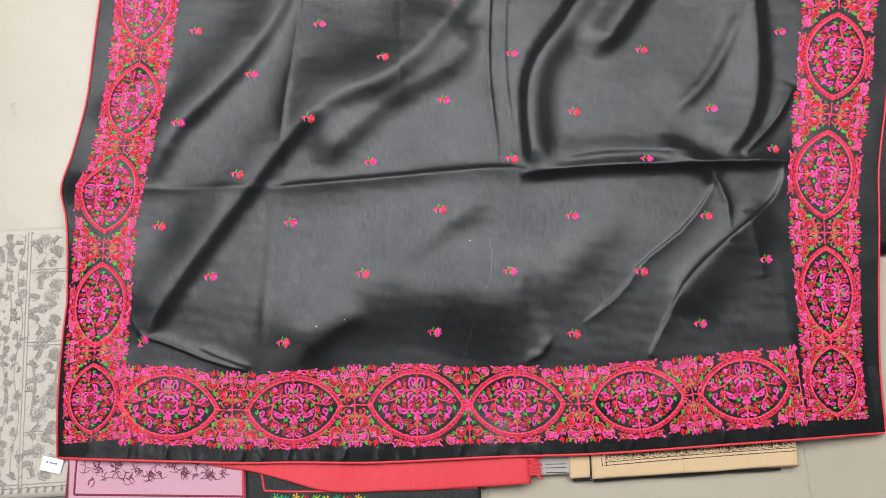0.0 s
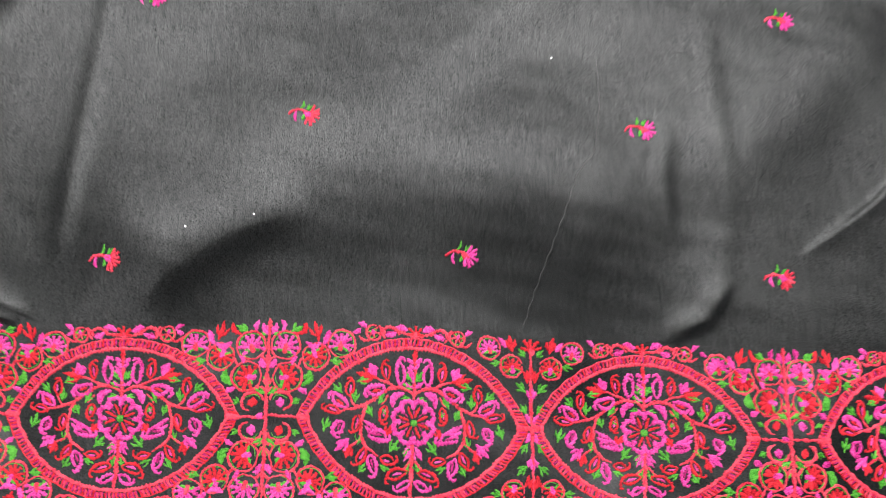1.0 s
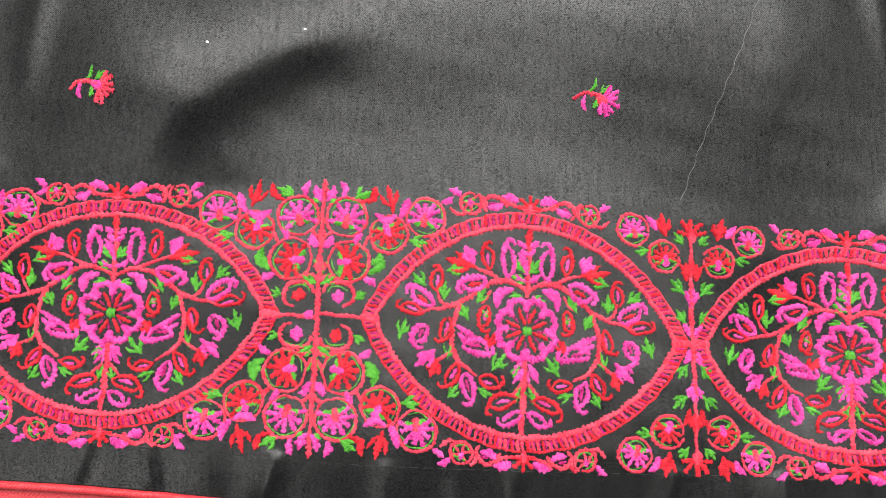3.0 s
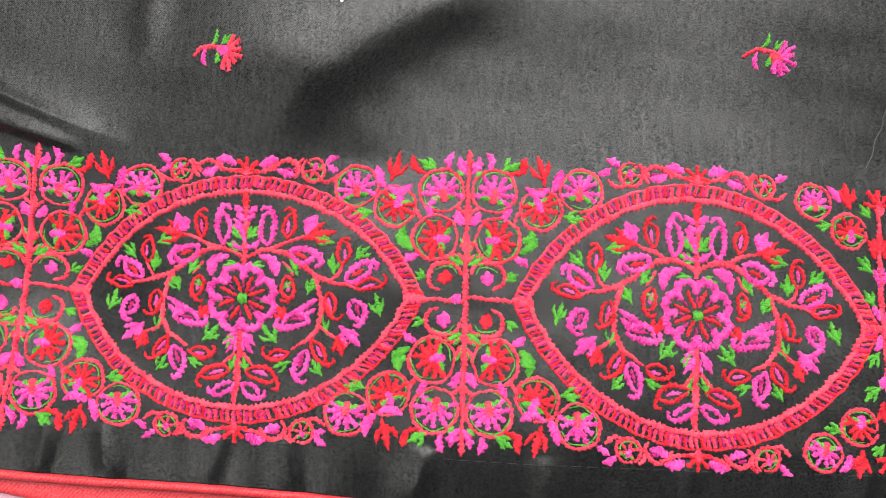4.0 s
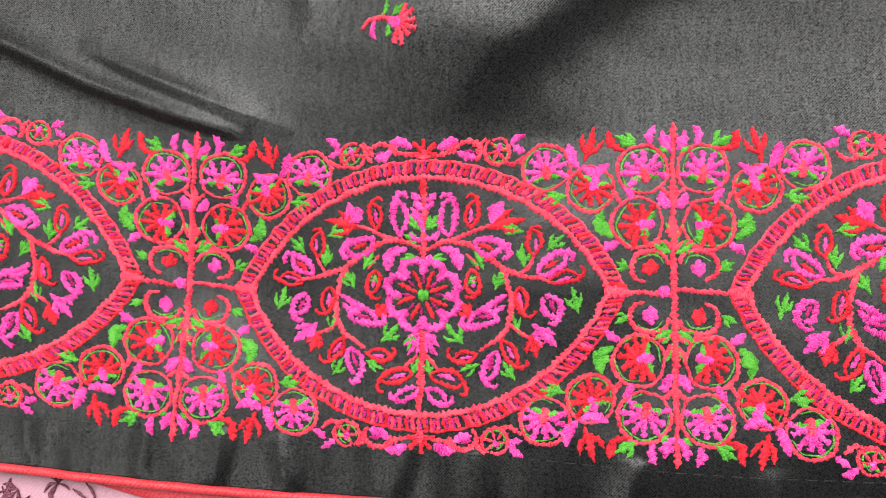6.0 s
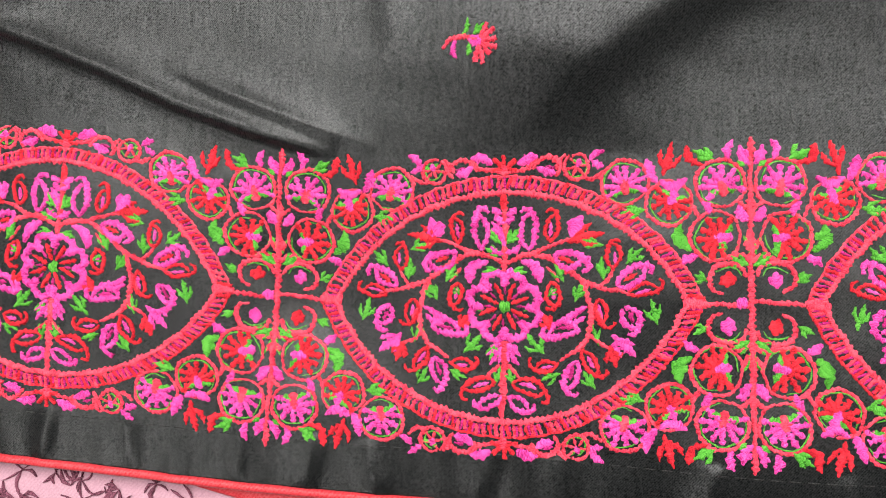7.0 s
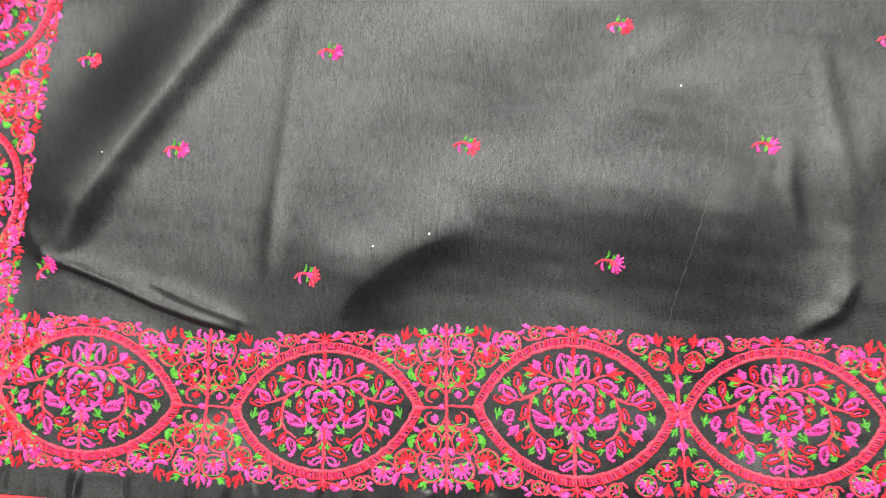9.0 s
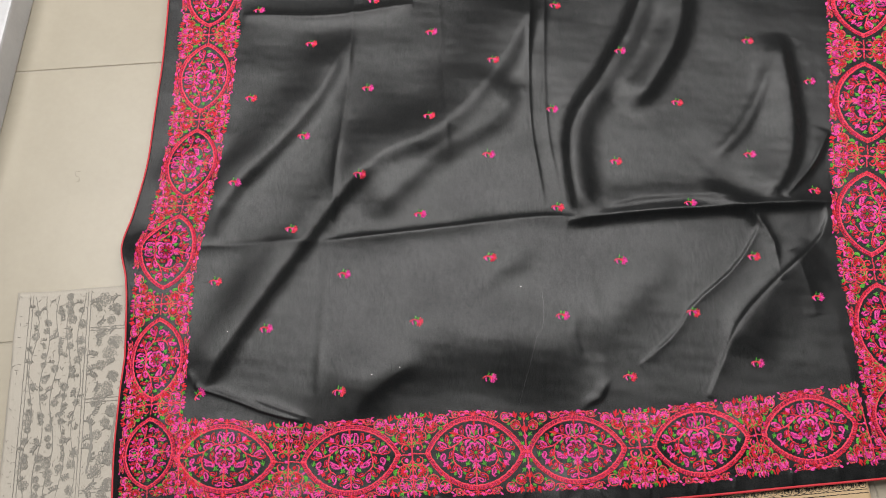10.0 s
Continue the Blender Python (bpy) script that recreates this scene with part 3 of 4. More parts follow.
    h.stroke(CORAL, "stem", [(31, 124), (81, 136), (124, 155), (167, 167)], 11, (0.8, 0.5), 0.55, 0.1)
    h.stroke(CORAL, "stem", [(105, 101), (136, 62)], 8, (0.8, 0.5), 0.55, 0.1)
    h.stroke(CORAL, "stem", [(188, 65), (205, 23), (213, -23), (207, -70), (181, -107), (136, -133)], 14, (0.8, 0.5), 0.55, 0.1)
    h.stroke(CORAL, "stem", [(207, 0), (225, -16), (235, -39)], 8, (0.8, 0.5), 0.55, 0.1)
    h.stroke(CORAL, "stem", [(232, 45), (256, 70), (266, 97)], 9, (0.8, 0.5), 0.55, 0.1)
    h.stroke(CORAL, "stem", [(207, -70), (225, -85), (258, -105)], 10, (0.8, 0.5), 0.55, 0.1)
    h.stroke(CORAL, "stem", [(7, -147), (27, -167), (43, -182)], 10, (0.8, 0.5), 0.55, 0.1)
    # paisley buds
    h.bud(PINK, 57, 141, 60, 248, 45, 0.03, None, -1, 0.34)
    h.bud(RED, 111, 158, 122, 239, 39, 0.02, PINK, -1, 0.28)
    h.bud(PINK, 120, 132, 204, 107, 50, -0.1, RED, 1, 0.36)
    h.bud(RED, 266, 88, 261, 164, 39, -0.04, PINK, 1, 0.28)
    h.bud(PINK, 271, 46, 349, 98, 45, -0.04, RED, 1, 0.36)
    h.bud(RED, 298, 25, 380, 43, 37, 0.04, PINK, -1, 0.28)
    h.bud(RED, 114, 62, 122, -9, 42, 0.03, PINK, 1, 0.28)
    h.bud(RED, 229, 19, 253, -54, 40, -0.06, PINK, -1, 0.28)
    h.bud(PINK, 287, -8, 315, -72, 45, 0.08, MAGENTA, 1, 0.36)
    h.bud(PINK, 186, -58, 95, -74, 43, -0.14, MAGENTA, 1, 0.4)
    h.bud(RED, 193, -105, 240, -176, 40, -0.05, PINK, -1, 0.28)
    h.bud(PINK, 176, -132, 159, -217, 43, -0.04, MAGENTA, -1, 0.34)
    h.bud(RED, 134, -142, 64, -147, 39, 0.05, PINK, 1, 0.28)
    h.bud(RED, 18, -190, 108, -229, 43, 0.08, PINK, 1, 0.28)
    h.bud(PINK, 9, -225, 74, -256, 31, -0.05, None, -1, 0.42)
    # leaves and small petals
    h.notched(PINK, 160, 172, 184, 219, 42, "petal")
    h.notched(RED, 153, 164, 235, 181, 34, "petal")
    h.leaf(PINK, 4, 232, 31, 250, 23, -0.1, "petal")
    h.leaf(PINK, -2, 209, 21, 228, 20, -0.1, "petal")
    h.leaf(PINK, 1, 132, 35, 155, 20, -0.1, "petal")
    h.leaf(PINK, 41, 116, 89, 58, 34, 0.25, "petal")
    h.leaf(PINK, 64, 101, 83, 88, 16, 0, "petal")
    h.leaf(PINK, 201, -2, 131, -38, 24, 0.06, "petal")
    h.leaf(PINK, 198, -24, 151, -49, 20, 0.06, "petal")
    h.notched(RED, 116, -60, 92, -22, 26, "petal")
    h.notched(PINK, 258, -75, 309, -122, 34, "petal")
    h.notched(RED, 253, -98, 270, -146, 33, "petal")
    h.notched(PINK, 5, -100, 34, -142, 24, "petal")
    h.leaf(PINK, 5, -92, 34, -116, 16, 0.1, "petal")
    h.notched(GREEN, 238, 147, 191, 161, 31)
    h.notched(GREEN, 295, 102, 331, 136, 31)
    h.notched(GREEN, 241, 64, 238, 115, 33)
    h.notched(GREEN, 145, 62, 123, 104, 31)
    h.notched(GREEN, 168, 12, 190, 54, 28)
    h.notched(GREEN, 4, 157, 33, 194, 34)
    h.notched(GREEN, 15, 93, 52, 88, 25)
    h.notched(GREEN, 367, -52, 350, 4, 33)
    h.notched(GREEN, 227, -98, 216, -50, 22)
    h.notched(GREEN, 100, -120, 60, -74, 34)
    h.notched(GREEN, 218, -204, 193, -165, 31)
    h.notched(GREEN, 136, -167, 95, -182, 26)
    h.notched(GREEN, 24, -199, 10, -156, 22)
    h.notched(GREEN, 105, 27, 128, 44, 19)
    h.notched(GREEN, 49, -9, 69, 0, 14)
    h.notched(GREEN, 174, 27, 193, 50, 16)
    m.add(h, h.mirrored(-1, 1))
    # scrolls along the outside of the oval
    e = Motif(6)
    e.fan(RED, 0, 346, 90, 36, 5, 190, CORAL)
    e.stroke(CORAL, "scroll", [(8, 338), (34, 344), (62, 352), (84, 372)], 11, (0.6, 0.6), 0.5, 0.1)
    e.leaf(PINK, 30, 358, 82, 374, 32, 0.1, "petal")
    e.stroke(CORAL, "scroll", [(66, 340), (84, 362), (108, 370), (130, 358), (136, 338), (124, 322)], 13, (0.6, 0.6), 0.5, 0.1)
    e.leaf(PINK, 78, 350, 124, 334, 28, -0.1, "petal")
    e.stroke(MAGENTA, "outline_stitch", [(98, 352), (122, 346)], 8, (0.6, 0.6), 0.4, 0.1)
    e.stroke(CORAL, "scroll", [(128, 340), (138, 362), (152, 374)], 11, (0.6, 0.6), 0.5, 0.1)
    e.roundel(176, 345, 31, 120, 335, CORAL, 250, PINK, True, 5)
    e.leaf(PINK, 206, 360, 240, 384, 22, 0.1, "petal")
    e.stroke(CORAL, "scroll", [(188, 318), (212, 316), (236, 334)], 11, (0.6, 0.5), 0.5, 0.1)
    e = e.add(e.mirrored(-1, 1))
    m.add(e, e.mirrored(1, -1))
    return m


def wide_filler():
    """Between two medallions: pairs of roundels up a middle stem."""
    q = Motif(7)
    q.roundel(71, 290, 60, 250, -345, PINK, 75, CORAL)
    q.roundel(82, 159, 61, 150, -345, RED, 10, PINK)
    q.stroke(CORAL, "scroll", [(2, 96), (18, 112), (40, 112), (58, 102)], 12, (0.8, 0.5), 0.5, 0.1)
    q.stroke(CORAL, "roundel", [(12, 62), (22, 84), (52, 96), (84, 88), (100, 62), (92, 34), (68, 24)], 13, (0.7, 0.6), 0.5, 0.1)
    q.stroke(GREEN, "outline_stitch", [(24, 66), (36, 82), (60, 86), (82, 76)], 4.5, (0.6, 0.6), 0.3, 0.0)
    q.roundel(191, 246, 56, 100, -340, RED, -68, PINK)
    q.roundel(298, 300, 57, 215, -345, PINK, 80, CORAL)
    q.stroke(CORAL, "scroll", [(4, 225), (16, 236), (30, 246)], 11, (0.8, 0.5), 0.5, 0.1)
    q.stroke(CORAL, "scroll", [(122, 206), (130, 222), (138, 238)], 11, (0.8, 0.5), 0.5, 0.1)
    q.leaf(PINK, 98, 212, 116, 246, 24, 0.15, "petal")
    q.leaf(PINK, 4, 334, 26, 382, 26, -0.15, "petal")
    q.leaf(PINK, 8, 350, 32, 368, 20, 0.1, "petal")
    q.leaf(GREEN, 16, 332, 34, 346, 20)
    q.leaf(PINK, 52, 348, 46, 396, 24, -0.2, "petal")
    q.notched(GREEN, 86, 346, 128, 370, 40)
    q.leaf(RED, 108, 336, 152, 382, 22, -0.25, "petal")
    q.leaf(RED, 140, 352, 150, 386, 20, 0.0, "petal")
    q.notched(RED, 203, 310, 184, 384, 30, "petal")
    q.leaf(PINK, 216, 300, 150, 304, 30, 0.22, "petal")
    q.leaf(PINK, 222, 296, 246, 356, 34, -0.1, "petal")
    q.leaf(PINK, 344, 344, 376, 362, 22, -0.1, "petal")
    q.leaf(PINK, 126, 114, 160, 92, 28, 0.1, "petal")
    q.leaf(GREEN, 142, 128, 168, 192, 34, -0.28)
    q.leaf(GREEN, 150, 150, 172, 168, 22, 0.1)
    q.notched(GREEN, 250, 232, 302, 226, 36)
    q.notched(GREEN, 104, 54, 134, 70, 28)
    q.notched(GREEN, 6, 90, 46, 112, 34)
    q.leaf(GREEN, 8, 118, 20, 160, 12, 0.1)
    q.leaf(PINK, 4, 196, 30, 234, 28, -0.12, "petal")
    q.leaf(PINK, 6, 206, 38, 222, 20, 0.1, "petal")
    h = q.add(q.mirrored(-1, 1))
    m = Motif(8).add(h, h.mirrored(1, -1))
    m.stroke(CORAL, "stem", [(0, -398), (3, -200), (0, 0), (-3, 200), (0, 398)], 15, (0.5, 0.5), 0.6, 0.25)
    for s in (1, -1):
        m.notched(CORAL, 0, s * 112, 0, s * 164, 30, "petal")
        m.leaf(CORAL, 0, s * 206, 0, s * 256, 22, 0.0, "petal")
        m.leaf(CORAL, 0, s * 350, 0, s * 404, 20, 0.0, "petal")
        m.stroke(CORAL, "stem", [(0, s * 6), (s * 60, s * 3), (s * 122, 0)], 12, (0.7, 0.7), 0.5, 0.1)
        m.notched((RED, PINK)[s > 0], s * 58, 36, s * 52, 74, 38, "petal")
        m.notched((PINK, RED)[s > 0], s * 58, -36, s * 52, -74, 38, "petal")
    m.stroke(PINK, "petal", [(-36, 0), (-10, 0)], 24, (0.6, 0.6), 0.7, 0.4)
    return m


def narrow_filler():
    """Where two medallions almost touch: a single stem with leaf pairs."""
    q = Motif(9)
    q.roundel(82, 258, 48, 160, -330, RED, 80, PINK)
    q.roundel(178, 325, 48, 180, -340, PINK, 75, CORAL)
    q.notched(GREEN, 20, 60, 48, 100, 30)
    q.notched(GREEN, 22, 150, 62, 186, 34)
    q.notched(GREEN, 24, 300, 50, 330, 30)
    q.leaf(PINK, 10, 20, 30, 60, 26, 0.1, "petal")
    q.leaf(RED, 14, 190, 36, 240, 24, 0.1, "petal")
    q.notched(RED, 78, 318, 92, 382, 36, "petal")
    q.leaf(PINK, 108, 330, 140, 372, 28, 0.1, "petal")
    q.notched(GREEN, 128, 270, 172, 262, 30)
    h = q.add(q.mirrored(-1, 1))
    m = Motif(10).add(h, h.mirrored(1, -1))
    m.stroke(CORAL, "stem", [(0, -350), (2, -100), (-2, 100), (0, 350)], 14, (0.5, 0.5), 0.6, 0.25)
    for s in (1, -1):
        m.fan(RED, 0, s * 335, 90 * s, 52, 5, 170, CORAL)
        m.notched(PINK, 0, s * 110, 0, s * 170, 40, "petal")
        m.notched(RED, 0, s * 200, 0, s * 255, 36, "petal")
    return m


def sprig(flower, core):
    """One of the small flower sprigs scattered over the field."""
    m = Motif(11)
    m.stroke(CORAL, "stem", [(-92, -10), (-72, 12), (-40, 22), (0, 16), (22, 8)], 15, (0.7, 0.8), 0.7, 0.2)
    m.leaf(PINK, -50, 14, -42, -46, 22, -0.2, "petal")
    m.leaf(GREEN, -34, 24, -14, 78, 16, -0.15)
    m.leaf(GREEN, -22, 40, -4, 52, 13, 0.1)
    m.notched(GREEN, 6, 24, 36, 52, 28)
    m.leaf(GREEN, -4, 2, -12, -36, 22, 0.1)
    m.fan(flower, 22, 0, -18, 66, 7, 165, core)
    return m



# ---------------------------------------------------------------- the embroidered cloth
dupatta = tagged(new("embroidered_dupatta"), "black silk dupatta with pink embroidered border spread creased over folded cloths", "dupatta")


def cloth_sheet():
    nx, ny = 600, 520
    p, q = np.meshgrid(np.linspace(0, 1, nx), np.linspace(0, 1, ny))
    q = q * (0.45 + 0.55 * q)  # closer rows where the camera comes near
    y = q * TOP_Y
    for _ in range(2):
        xl, xr = along(HEM_L, 1, y), along(HEM_R, 1, y)
        x = xl + (xr - xl) * p
        yh = along(HEM_B, 1, x)
        y = yh + q * (TOP_Y - yh)
    z = height(x, y)
    v = np.stack([x, y, z], -1).reshape(-1, 3)
    i = (np.arange(ny - 1)[:, None] * nx + np.arange(nx - 1)[None, :]).ravel()
    f = np.stack([i, i + 1, i + nx + 1, i + nx], -1)
    ob = mesh_object("silk_sheet", v, f, BLACK_SILK, dupatta)
    s = ob.modifiers.new("thickness", "SOLIDIFY")
    s.thickness, s.offset = 0.0005, -1
    return ob


cloth_sheet()


def cord(name, xy, radius, mat, parent, lift=0.0, label=""):
    """A round cord laid on the cloth's height along a way."""
    xy = np.asarray(xy, float)
    n, k = len(xy), 8
    t = np.gradient(xy, axis=0)
    t /= np.hypot(t[:, 0], t[:, 1])[:, None]
    nr = np.c_[-t[:, 1], t[:, 0]]
    z = height(xy[:, 0], xy[:, 1]) + lift
    v = []
    for j in range(k):
        a = 2 * math.pi * j / k
        r = radius * (1 + 0.08 * wobble(xy[:, 0], xy[:, 1], 0.02, 40 + j))
        v.append(np.c_[xy + nr * (r * math.cos(a))[:, None], z + r * math.sin(a)])
    v = np.stack(v, 1).reshape(-1, 3)
    f = [(i * k + j, i * k + (j + 1) % k, (i + 1) * k + (j + 1) % k, (i + 1) * k + j) for i in range(n - 1) for j in range(k)]
    return mesh_object(name, v, f, mat, parent, None, label)


ys = np.linspace(0.05, TOP_Y, 420)
xs = np.linspace(0.0135, 1.0385, 520)
cord("hem_piping", np.c_[xs, along(HEM_B, 1, xs) - 0.001], 0.0015, RED_SILK, dupatta, -0.0002, "red corded piping")
cord("hem_piping", np.c_[along(HEM_L, 1, ys) - 0.0006, ys], 0.0013, RED_SILK, dupatta, -0.0002, "red corded piping")
ys = np.linspace(0.018, TOP_Y, 420)
cord("hem_piping", np.c_[along(HEM_R, 1, ys) + 0.0006, ys], 0.0014, RED_SILK, dupatta, -0.0002, "red corded piping")


# row of dark stitches where the hem is turned up
for x in np.arange(0.03, 1.03, 0.0052):
    y0 = along(HEM_B, 1, np.array([x, x + 0.0032])) + 0.0155
    cord("seam_stitch", np.c_[np.linspace(x, x + 0.0032, 4), np.linspace(y0[0], y0[1], 4)], 0.00022, BLACK_COTTON, dupatta, 0.0001)


def bottom_place(cx, scale=1.0):
    """From motif units to the bottom border, about the station cx."""
    def place(a, b):
        x = cx + a * UNIT * scale
        lo, hi = along(BOTTOM, 1, x), along(BOTTOM, 2, x)
        v = b / 392.0
        slope = (along(BOTTOM, 1, np.full_like(x, cx + 0.02)) - along(BOTTOM, 1, np.full_like(x, cx - 0.02))) / 0.04
        y = (lo + hi) / 2 + v * (hi - lo) / 2
        return x - 0.5 * slope * v * 0.049, y
    return place


def side_place(table, cy, scale, flip):
    """The same for a side border, about the station cy; the motif's own length runs up the cloth."""
    def place(a, b):
        y = cy + a * UNIT * scale
        out, inn = along(table, 1, y), along(table, 2, y)
        v = -b / 392.0 * flip
        x = (out + inn) / 2 + v * np.abs(inn - out) / 2
        slope = (along(table, 1, np.full_like(y, cy + 0.02)) - along(table, 1, np.full_like(y, cy - 0.02))) / 0.04
        return x, y - 0.5 * slope * v * 0.045
    return place


MED, WIDE, NARROW = medallion(), wide_filler(), narrow_filler()
for cx, near in ((0.149, True), (0.300, True), (0.4515, True), (0.5748, True), (0.726, False), (0.863, False)):
    put(MED, "medallion", dupatta, bottom_place(cx), near, "pointed oval of pink flowers in satin stitch")
for cx, kind, sc, near in ((0.094, WIDE.half(1), 0.7, False), (0.2245, WIDE, 1.0, True), (0.3747, WIDE, 1.0, True), (0.5143, NARROW, 1.0, True), (0.6515, WIDE, 0.95, False), (0.795, WIDE, 0.72, False), (0.934, WIDE.half(-1), 0.75, False)):
    put(kind, "roundel_panel", dupatta, bottom_place(cx, sc), near, "pairs of curled roundels in coral and pink thread")
for cy, sc in ((0.117, 0.70), (0.232, 0.88), (0.374, 0.84), (0.500, 0.86), (0.634, 0.92), (0.775, 0.95), (0.915, 0.95)):
    put(MED, "medallion", dupatta, side_place(LEFT, cy, sc, 1), False, "pointed oval of pink flowers in satin stitch")
for cy, kind, sc in ((0.0655, WIDE.half(1, 0), 0.6), (0.1755, WIDE, 0.84), (0.303, WIDE, 0.9), (0.438, WIDE, 0.8), (0.567, WIDE, 0.85), (0.704, WIDE, 0.85), (0.845, WIDE, 0.7)):
    put(kind, "roundel_panel", dupatta, side_place(LEFT, cy, sc, 1), False, "pairs of curled roundels in coral and pink thread")
for cy, sc in ((0.085, 0.74), (0.197, 1.0), (0.354, 1.0), (0.521, 1.05), (0.69, 1.05), (0.85, 1.05)):
    put(MED, "medallion", dupatta, side_place(RIGHT, cy, sc, -1), False, "pointed oval of pink flowers in satin stitch")
for cy, kind, sc in ((0.0355, WIDE.half(1, 0), 0.6), (0.136, WIDE, 0.8), (0.2755, WIDE, 1.0), (0.4375, WIDE, 1.05), (0.606, WIDE, 1.0), (0.77, WIDE, 0.9)):
    put(kind, "roundel_panel", dupatta, side_place(RIGHT, cy, sc, -1), False, "pairs of curled roundels in coral and pink thread")

# sprigs: rows across the field, each row's height and its stations
ROWS = [
    (0, [(0.117, 0.183), (0.291, 0.171), (0.478, 0.174), (0.654, 0.162), (0.817, 0.166)]),
    (0, [(0.200, 0.260), (0.392, 0.252), (0.579, 0.246), (0.748, 0.237), (0.912, 0.244)]),
    (1, [(0.134, 0.329), (0.302, 0.325), (0.494, 0.331), (0.666, 0.315), (0.842, 0.306)]),
    (1, [(0.236, 0.390), (0.407, 0.401), (0.593, 0.396), (0.770, 0.386), (0.943, 0.392)]),
    (0, [(0.161, 0.463), (0.330, 0.459), (0.508, 0.482), (0.681, 0.457), (0.867, 0.453)]),
    (0, [(0.255, 0.529), (0.430, 0.541), (0.604, 0.544), (0.782, 0.542), (0.977, 0.560)]),
    (1, [(0.182, 0.594), (0.347, 0.598), (0.528, 0.624), (0.711, 0.625), (0.902, 0.633)]),
    (1, [(0.269, 0.677), (0.444, 0.683), (0.630, 0.716), (0.815, 0.715)]),
    (0, [(0.194, 0.741), (0.363, 0.745), (0.546, 0.77), (0.735, 0.77)]),
]
PINK_SPRIG, RED_SPRIG = sprig(PINK, CORAL), sprig(CORAL, PINK)
for j, (odd, row) in enumerate(ROWS):
    for i, (x, y) in enumerate(row):
        turn = radians(-2 + 5 * math.sin(3.1 * i + 1.7 * j)) if i + j else radians(48)

        def place(a, b, x=x, y=y, turn=turn):
            c, s = math.cos(turn) * UNIT * 0.78, math.sin(turn) * UNIT * 0.78
            return x + a * c - b * s, y + a * s + b * c

        near = j < 2 and i in (1, 2)
        put(PINK_SPRIG if (i + odd) % 2 == 0 else RED_SPRIG, "flower_sprig", dupatta, place, near, "small embroidered flower sprig with green leaves")

# ---------------------------------------------------------------- floor and room
floor = tagged(new("floor"), "cream polished floor tiles with thin grey joints", "floor", kind="structure")
grout = part("grout", box_bm(-1.896, 3.369, -2.156, 3.109, FLOOR_Z - 0.06, FLOOR_Z - 0.0012), GROUT, floor)
PITCH = 0.405
tile_bm = box_bm(-PITCH / 2 + 0.001, PITCH / 2 - 0.001, -PITCH / 2 + 0.001, PITCH / 2 - 0.001, -0.009, 0.0, 0.0008, 1)
tile_me = bpy.data.meshes.new("tile")
tile_bm.to_mesh(tile_me)
tile_bm.free()
tile_me.materials.append(TILE)
for i in range(-7, 6):
    for j in range(-7, 6):
        t = new("tile", tile_me)
        t.parent = floor
        t.location = (0.939 + PITCH * (i + 0.5), 0.679 + PITCH * (j + 0.5), FLOOR_Z)

for nm, b in (("wall_north", (-2.0, 3.47, 3.109, 3.21)), ("wall_south", (-2.0, 3.47, -2.257, -2.156)), ("wall_east", (3.369, 3.47, -2.156, 3.109)), ("wall_west", (-2.0, -1.896, -2.156, 3.109))):
    w = part(nm, box_bm(*b, FLOOR_Z - 0.06, 2.7), WALL, None)
    tagged(w, "plain painted shop wall", "wall", kind="structure")
tagged(part("ceiling", box_bm(-2.0, 3.47, -2.257, 3.21, 2.7, 2.8), CEILING, None), "plain white painted ceiling", "ceiling", kind="structure")

# ---------------------------------------------------------------- the folded cloths below


def slab(name, x0, x1, y0, y1, z0, z1, mat, parent, seed, soft=0.003, lower=None, label=""):
    """One fold of cloth: a soft-edged layer with a slightly uneven top and a wavering edge."""
    nx, ny = 44, 28
    u, v = np.meshgrid(np.linspace(0, 1, nx), np.linspace(0, 1, ny))
    u, v = u - 0.10 * np.sin(2 * math.pi * u) / math.pi * 2, v - 0.10 * np.sin(2 * math.pi * v) / math.pi * 2
    x = x0 + (x1 - x0) * u
    yl = np.full_like(x, y0) if lower is None else along(lower, 1, x)
    y = yl + (y1 - yl) * v
    x = x + wobble(x, y, 0.12, seed) * 0.0012
    y = y + wobble(x, y, 0.12, seed + 1) * 0.0012
    e = np.minimum(np.minimum(u, 1 - u) * (x1 - x0), np.minimum(v, 1 - v) * (y1 - yl))
    k = np.clip(1 - e / soft, 0, 1)
    th = z1 - z0
    z = z1 - th * 0.5 * (1 - np.sqrt(np.maximum(1 - k * k, 0))) + wobble(x, y, 0.1, seed + 2) * 0.0006
    zb = z0 + th * 0.5 * (1 - np.sqrt(np.maximum(1 - k * k, 0)))
    n = nx * ny
    vs = np.vstack([np.stack([x, y, z], -1).reshape(-1, 3), np.stack([x, y, np.minimum(zb, z - 0.0002)], -1).reshape(-1, 3)])
    i = (np.arange(ny - 1)[:, None] * nx + np.arange(nx - 1)[None, :]).ravel()
    f = np.stack([i, i + 1, i + nx + 1, i + nx], -1).tolist()
    f += [[q + n for q in r[::-1]] for r in f]
    ring = list(range(nx)) + [nx - 1 + nx * j for j in range(1, ny)] + [nx * ny - 1 - j for j in range(1, nx)] + [nx * (ny - 1 - j) for j in range(1, ny - 1)]
    f += [[a, a + n, b + n, b] for a, b in zip(ring, ring[1:] + ring[:1])]
    return mesh_object(name, vs, f, mat, parent, None, label)


